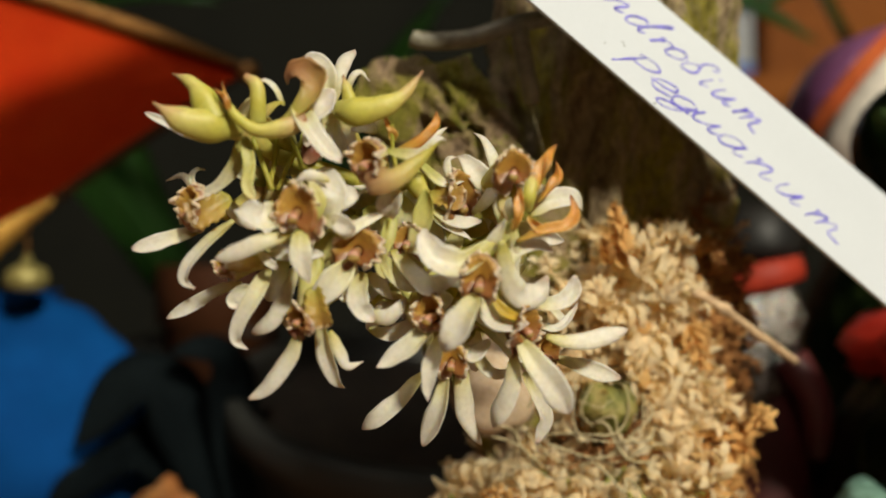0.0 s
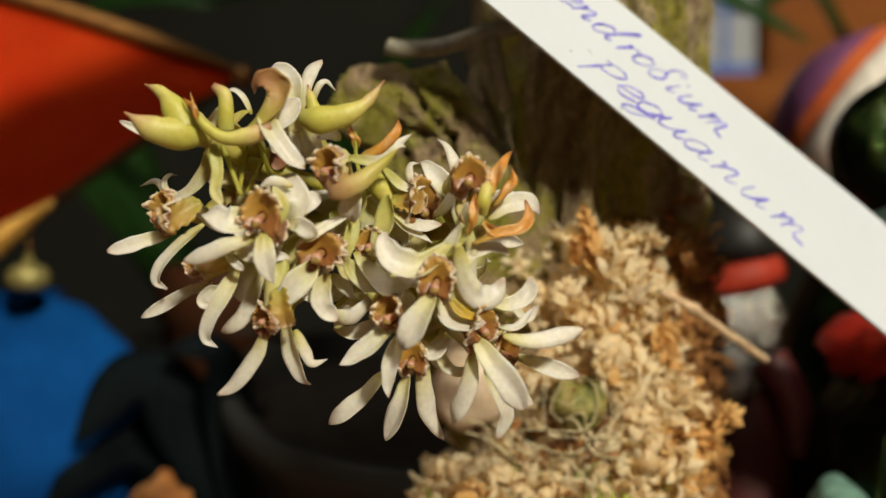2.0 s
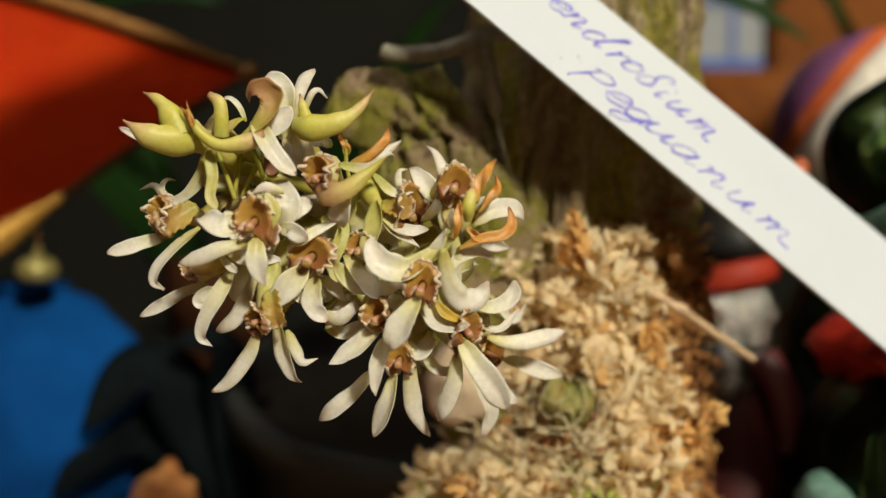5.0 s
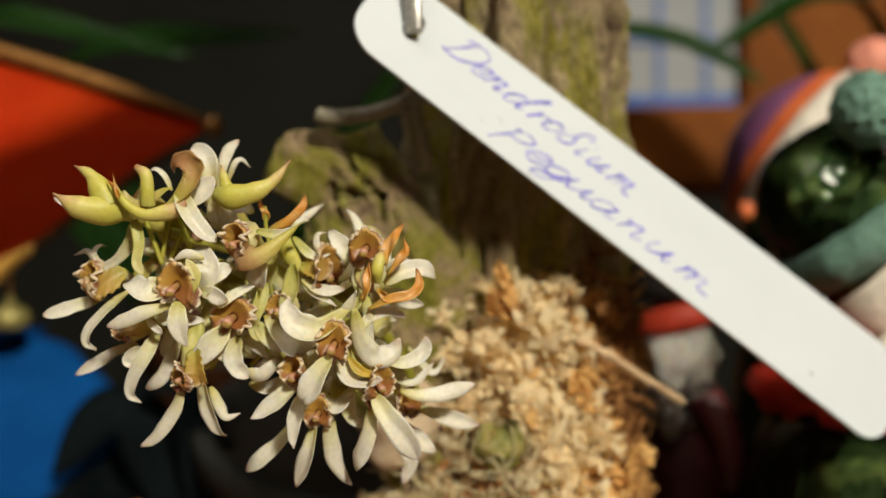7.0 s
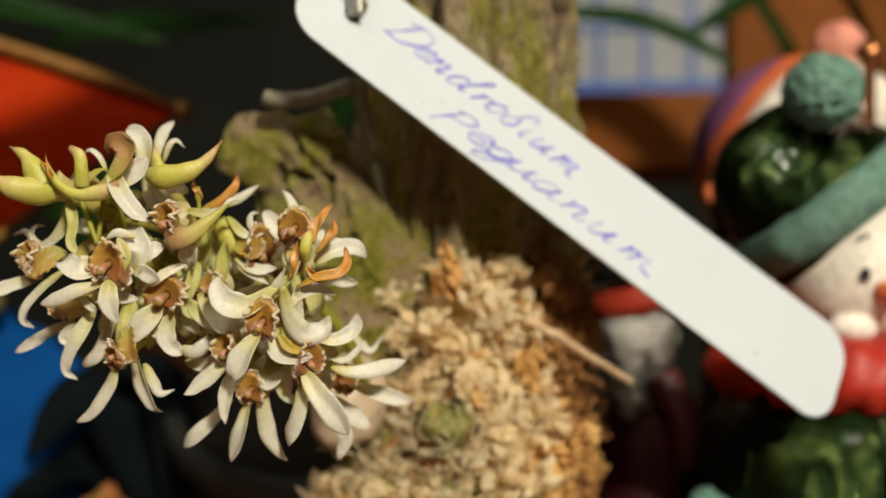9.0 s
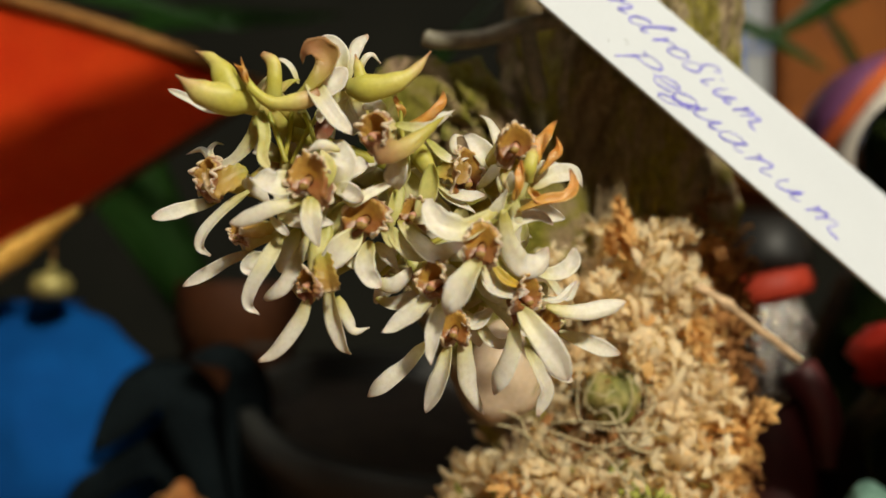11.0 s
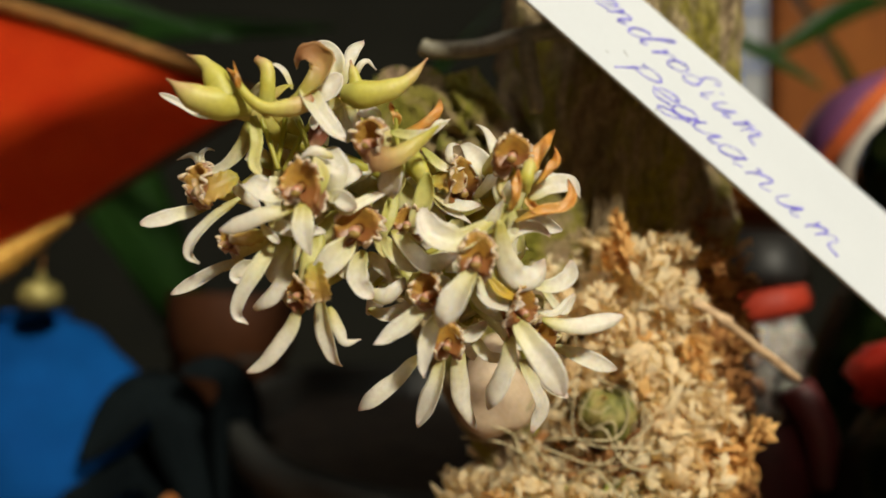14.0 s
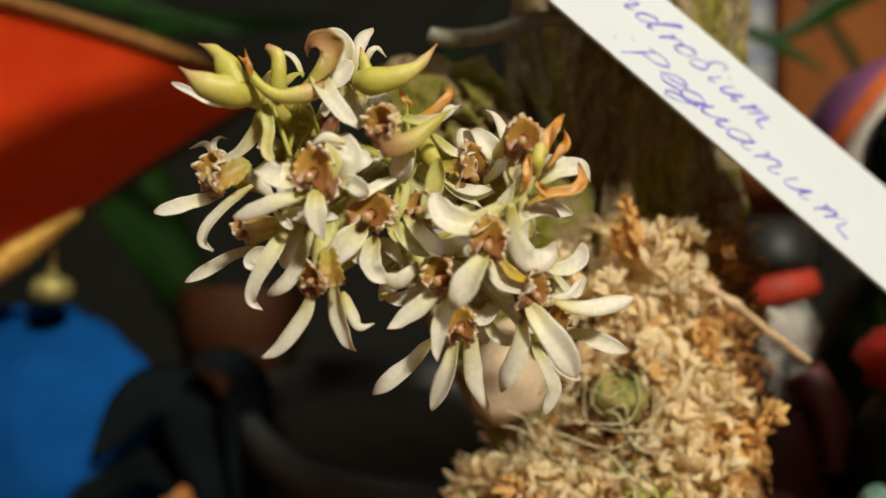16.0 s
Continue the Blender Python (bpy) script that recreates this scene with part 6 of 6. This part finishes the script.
figurine("striped_hat_figurine", [FIG_WHITE, FIG_ORANGE, FIG_PURPLE, FIG_PINK, FIG_GREEN, FIG_YELLOW], striped_hat, "figurine in a purple, orange and white striped cap")


def bearded(bm):
    x, y = 0.0720, 0.2060
    lathe(bm, (x, y, 0.0), [(0.0150, 0.0), (0.0165, 0.003), (0.0160, 0.030), (0.0135, 0.055), (0.0110, 0.078), (0.006, 0.086)], 40, 0, 0.0006, 90.0)
    blob(bm, (x - 0.002, y - 0.003, 0.0930), (0.0105, 0.0095, 0.0110), 0.0022, 150, 5, 1)
    blob(bm, (x - 0.005, y - 0.009, 0.0835), (0.0062, 0.0050, 0.0085), 0.0026, 170, 4, 1)
    lathe(bm, (x - 0.002, y, 0.1030), [(0.0115, -0.002), (0.0121, 0.0), (0.0118, 0.0036), (0.0106, 0.0042)], 40, 2, turn=pose(0, 0, 0, 0, -14, 0))
    lathe(bm, (x - 0.002, y, 0.1078), [(0.0110, 0.0), (0.0114, 0.003), (0.0100, 0.010), (0.0060, 0.0125)], 40, 3)
    tube(bm, [(x + 0.002, y - 0.012, 0.086), (x + 0.006, y - 0.015, 0.078), (x + 0.008, y - 0.014, 0.066)], lambda s: 0.0042 - 0.001 * s, 14, 12, 0)


figurine("bearded_figurine", [FIG_MAROON, FIG_SILVER, FIG_HATRED, FIG_BLACK], bearded, "maroon figurine with a silver beard and red-banded black hat")

# copper rod with a round knob
bm = bmesh.new()
lathe(bm, (0.1288, 0.212, 0.0), [(0.010, 0.0), (0.010, 0.003), (0.0016, 0.005), (0.0015, 0.160), (0.0022, 0.161), (0.0022, 0.1625)], 20)
blob(bm, (0.1288, 0.212, 0.1635), (0.0032, 0.0032, 0.0032), sub=3)
tagged(part("copper_rod", bm, COPPER), "upright copper rod with a round knob on top", "rod")

# ---- shelf and carton far behind ----
shelf = thing("wooden_shelf", (0.23, 0.51, 0.0), "low varnished orange-brown wooden shelf on the table", "shelf")
for name, lo, hi in (("board", (0.055, 0.46, 0.157), (0.420, 0.56, 0.198)), ("side_board", (0.055, 0.465, 0.0), (0.075, 0.56, 0.1565)), ("side_board", (0.400, 0.465, 0.0), (0.420, 0.56, 0.1565))):
    bm = bmesh.new()
    box(bm, lo, hi, bevel=0.002)
    bm.transform(Matrix.Translation((-0.23, -0.51, 0.0)))
    part(name, bm, WOODORANGE, shelf, smooth=False)
bm = bmesh.new()
box(bm, (0.06, 0.485, 0.1985), (0.165, 0.55, 0.32), bevel=0.001)
card = part("printed_carton", bm, PAPER, smooth=False)
tagged(card, "pale carton printed with a blue grid, on the wooden shelf", "carton")
for k in range(4):
    bm = bmesh.new()
    x = 0.072 + 0.025 * k
    box(bm, (x, 0.4835, 0.2078), (x + 0.003, 0.4845, 0.317))
    part("printed_line", bm, PRINTBLUE, card, smooth=False)
for z, h in ((0.1990, 0.0085), (0.236, 0.002), (0.268, 0.002), (0.300, 0.002)):
    bm = bmesh.new()
    box(bm, (0.0605, 0.4828, z), (0.1645, 0.4834, z + h))
    part("printed_line", bm, PRINTBLUE, card, smooth=False)
chest = thing("wooden_box", (0.264, 0.515, 0.1985), "varnished orange-brown wooden box on the shelf", "box")
for name, lo, hi in (("box_body", (0.168, 0.475, 0.1985), (0.36, 0.555, 0.300)), ("lid", (0.166, 0.472, 0.3005), (0.362, 0.558, 0.330))):
    bm = bmesh.new()
    box(bm, lo, hi, bevel=0.002)
    bm.transform(Matrix.Translation((-0.264, -0.515, -0.1985)))
    part(name, bm, WOODORANGE, chest, smooth=False)


# ---- leaves of the plants behind ----
def leaf_plant(at, leaves, label, green=LEAF, k=1.0):
    ob = thing("leafy_plant", at, label, "plant", "green plants behind the orchid")
    back = Matrix.Translation([-c for c in at])
    bm = bmesh.new()
    lathe(bm, (0, 0, 0), [(r * k, h * k) for r, h in ((0.025, 0.0), (0.026, 0.002), (0.034, 0.058), (0.037, 0.060), (0.037, 0.07), (0.033, 0.07), (0.032, 0.06))], 40)
    part("pot", bm, POTGREY, ob)
    for a, b, c, w in leaves:
        a, b, c = Vector(a), Vector(b), Vector(c)
        bm = bmesh.new()
        rows = []
        line = smooth_line([a, b, c], 16)
        for i, p in enumerate(line):
            s = i / 16
            tan = (line[min(i + 1, 16)] - line[max(i - 1, 0)]).normalized()
            side = tan.cross(Vector((0.1, -0.55, 0.85))).normalized()
            nrm = side.cross(tan)
            ww = w * 0.5 * math.sin(math.pi * (0.06 + 0.93 * s)) ** 0.75
            rows.append([bm.verts.new(p + side * ww * u + nrm * 0.22 * ww * u * u) for u in (-1, -0.6, -0.25, 0, 0.25, 0.6, 1)])
        for r0, r1 in zip(rows, rows[1:]):
            for j in range(6):
                bm.faces.new((r0[j], r0[j + 1], r1[j + 1], r1[j]))
        bmesh.ops.solidify(bm, geom=list(bm.faces), thickness=0.0006)
        bm.transform(back)
        part("leaf", bm, green, ob)


leaf_plant((-0.10, 0.40, 0.0), [((-0.10, 0.40, 0.06), (-0.15, 0.36, 0.19), (-0.045, 0.33, 0.205), 0.044), ((-0.10, 0.40, 0.06), (-0.16, 0.30, 0.192), (-0.070, 0.285, 0.186), 0.026),
                                ((-0.10, 0.40, 0.06), (-0.02, 0.37, 0.18), (0.02, 0.34, 0.225), 0.024)],
           "dark green leafy house plant in a pot behind the orchid")
# dark leaves put in place of the soft shade low on the bag
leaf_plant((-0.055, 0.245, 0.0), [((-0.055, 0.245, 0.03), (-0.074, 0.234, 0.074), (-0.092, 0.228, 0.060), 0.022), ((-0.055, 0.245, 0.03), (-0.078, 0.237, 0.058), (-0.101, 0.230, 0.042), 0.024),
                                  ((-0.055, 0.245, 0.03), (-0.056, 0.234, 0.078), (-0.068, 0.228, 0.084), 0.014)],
           "blackish leaves standing in for shade beside the blue bag", LEAFSHADE, 0.5)
leaf_plant((0.24, 0.40, 0.0), [((0.045, 0.31, 0.200), (0.0878, 0.30, 0.1935), (0.119, 0.29, 0.1755), 0.019), ((0.24, 0.40, 0.06), (0.17, 0.33, 0.208), (0.0985, 0.30, 0.1872), 0.018),
                               ((0.24, 0.40, 0.06), (0.20, 0.33, 0.205), (0.135, 0.295, 0.205), 0.030), ((0.24, 0.40, 0.06), (0.22, 0.36, 0.21), (0.17, 0.31, 0.205), 0.036),
                               ((0.24, 0.40, 0.06), (0.13, 0.36, 0.235), (0.040, 0.31, 0.201), 0.026)],
           "green strap-leaved plant in a pot behind the figurines")
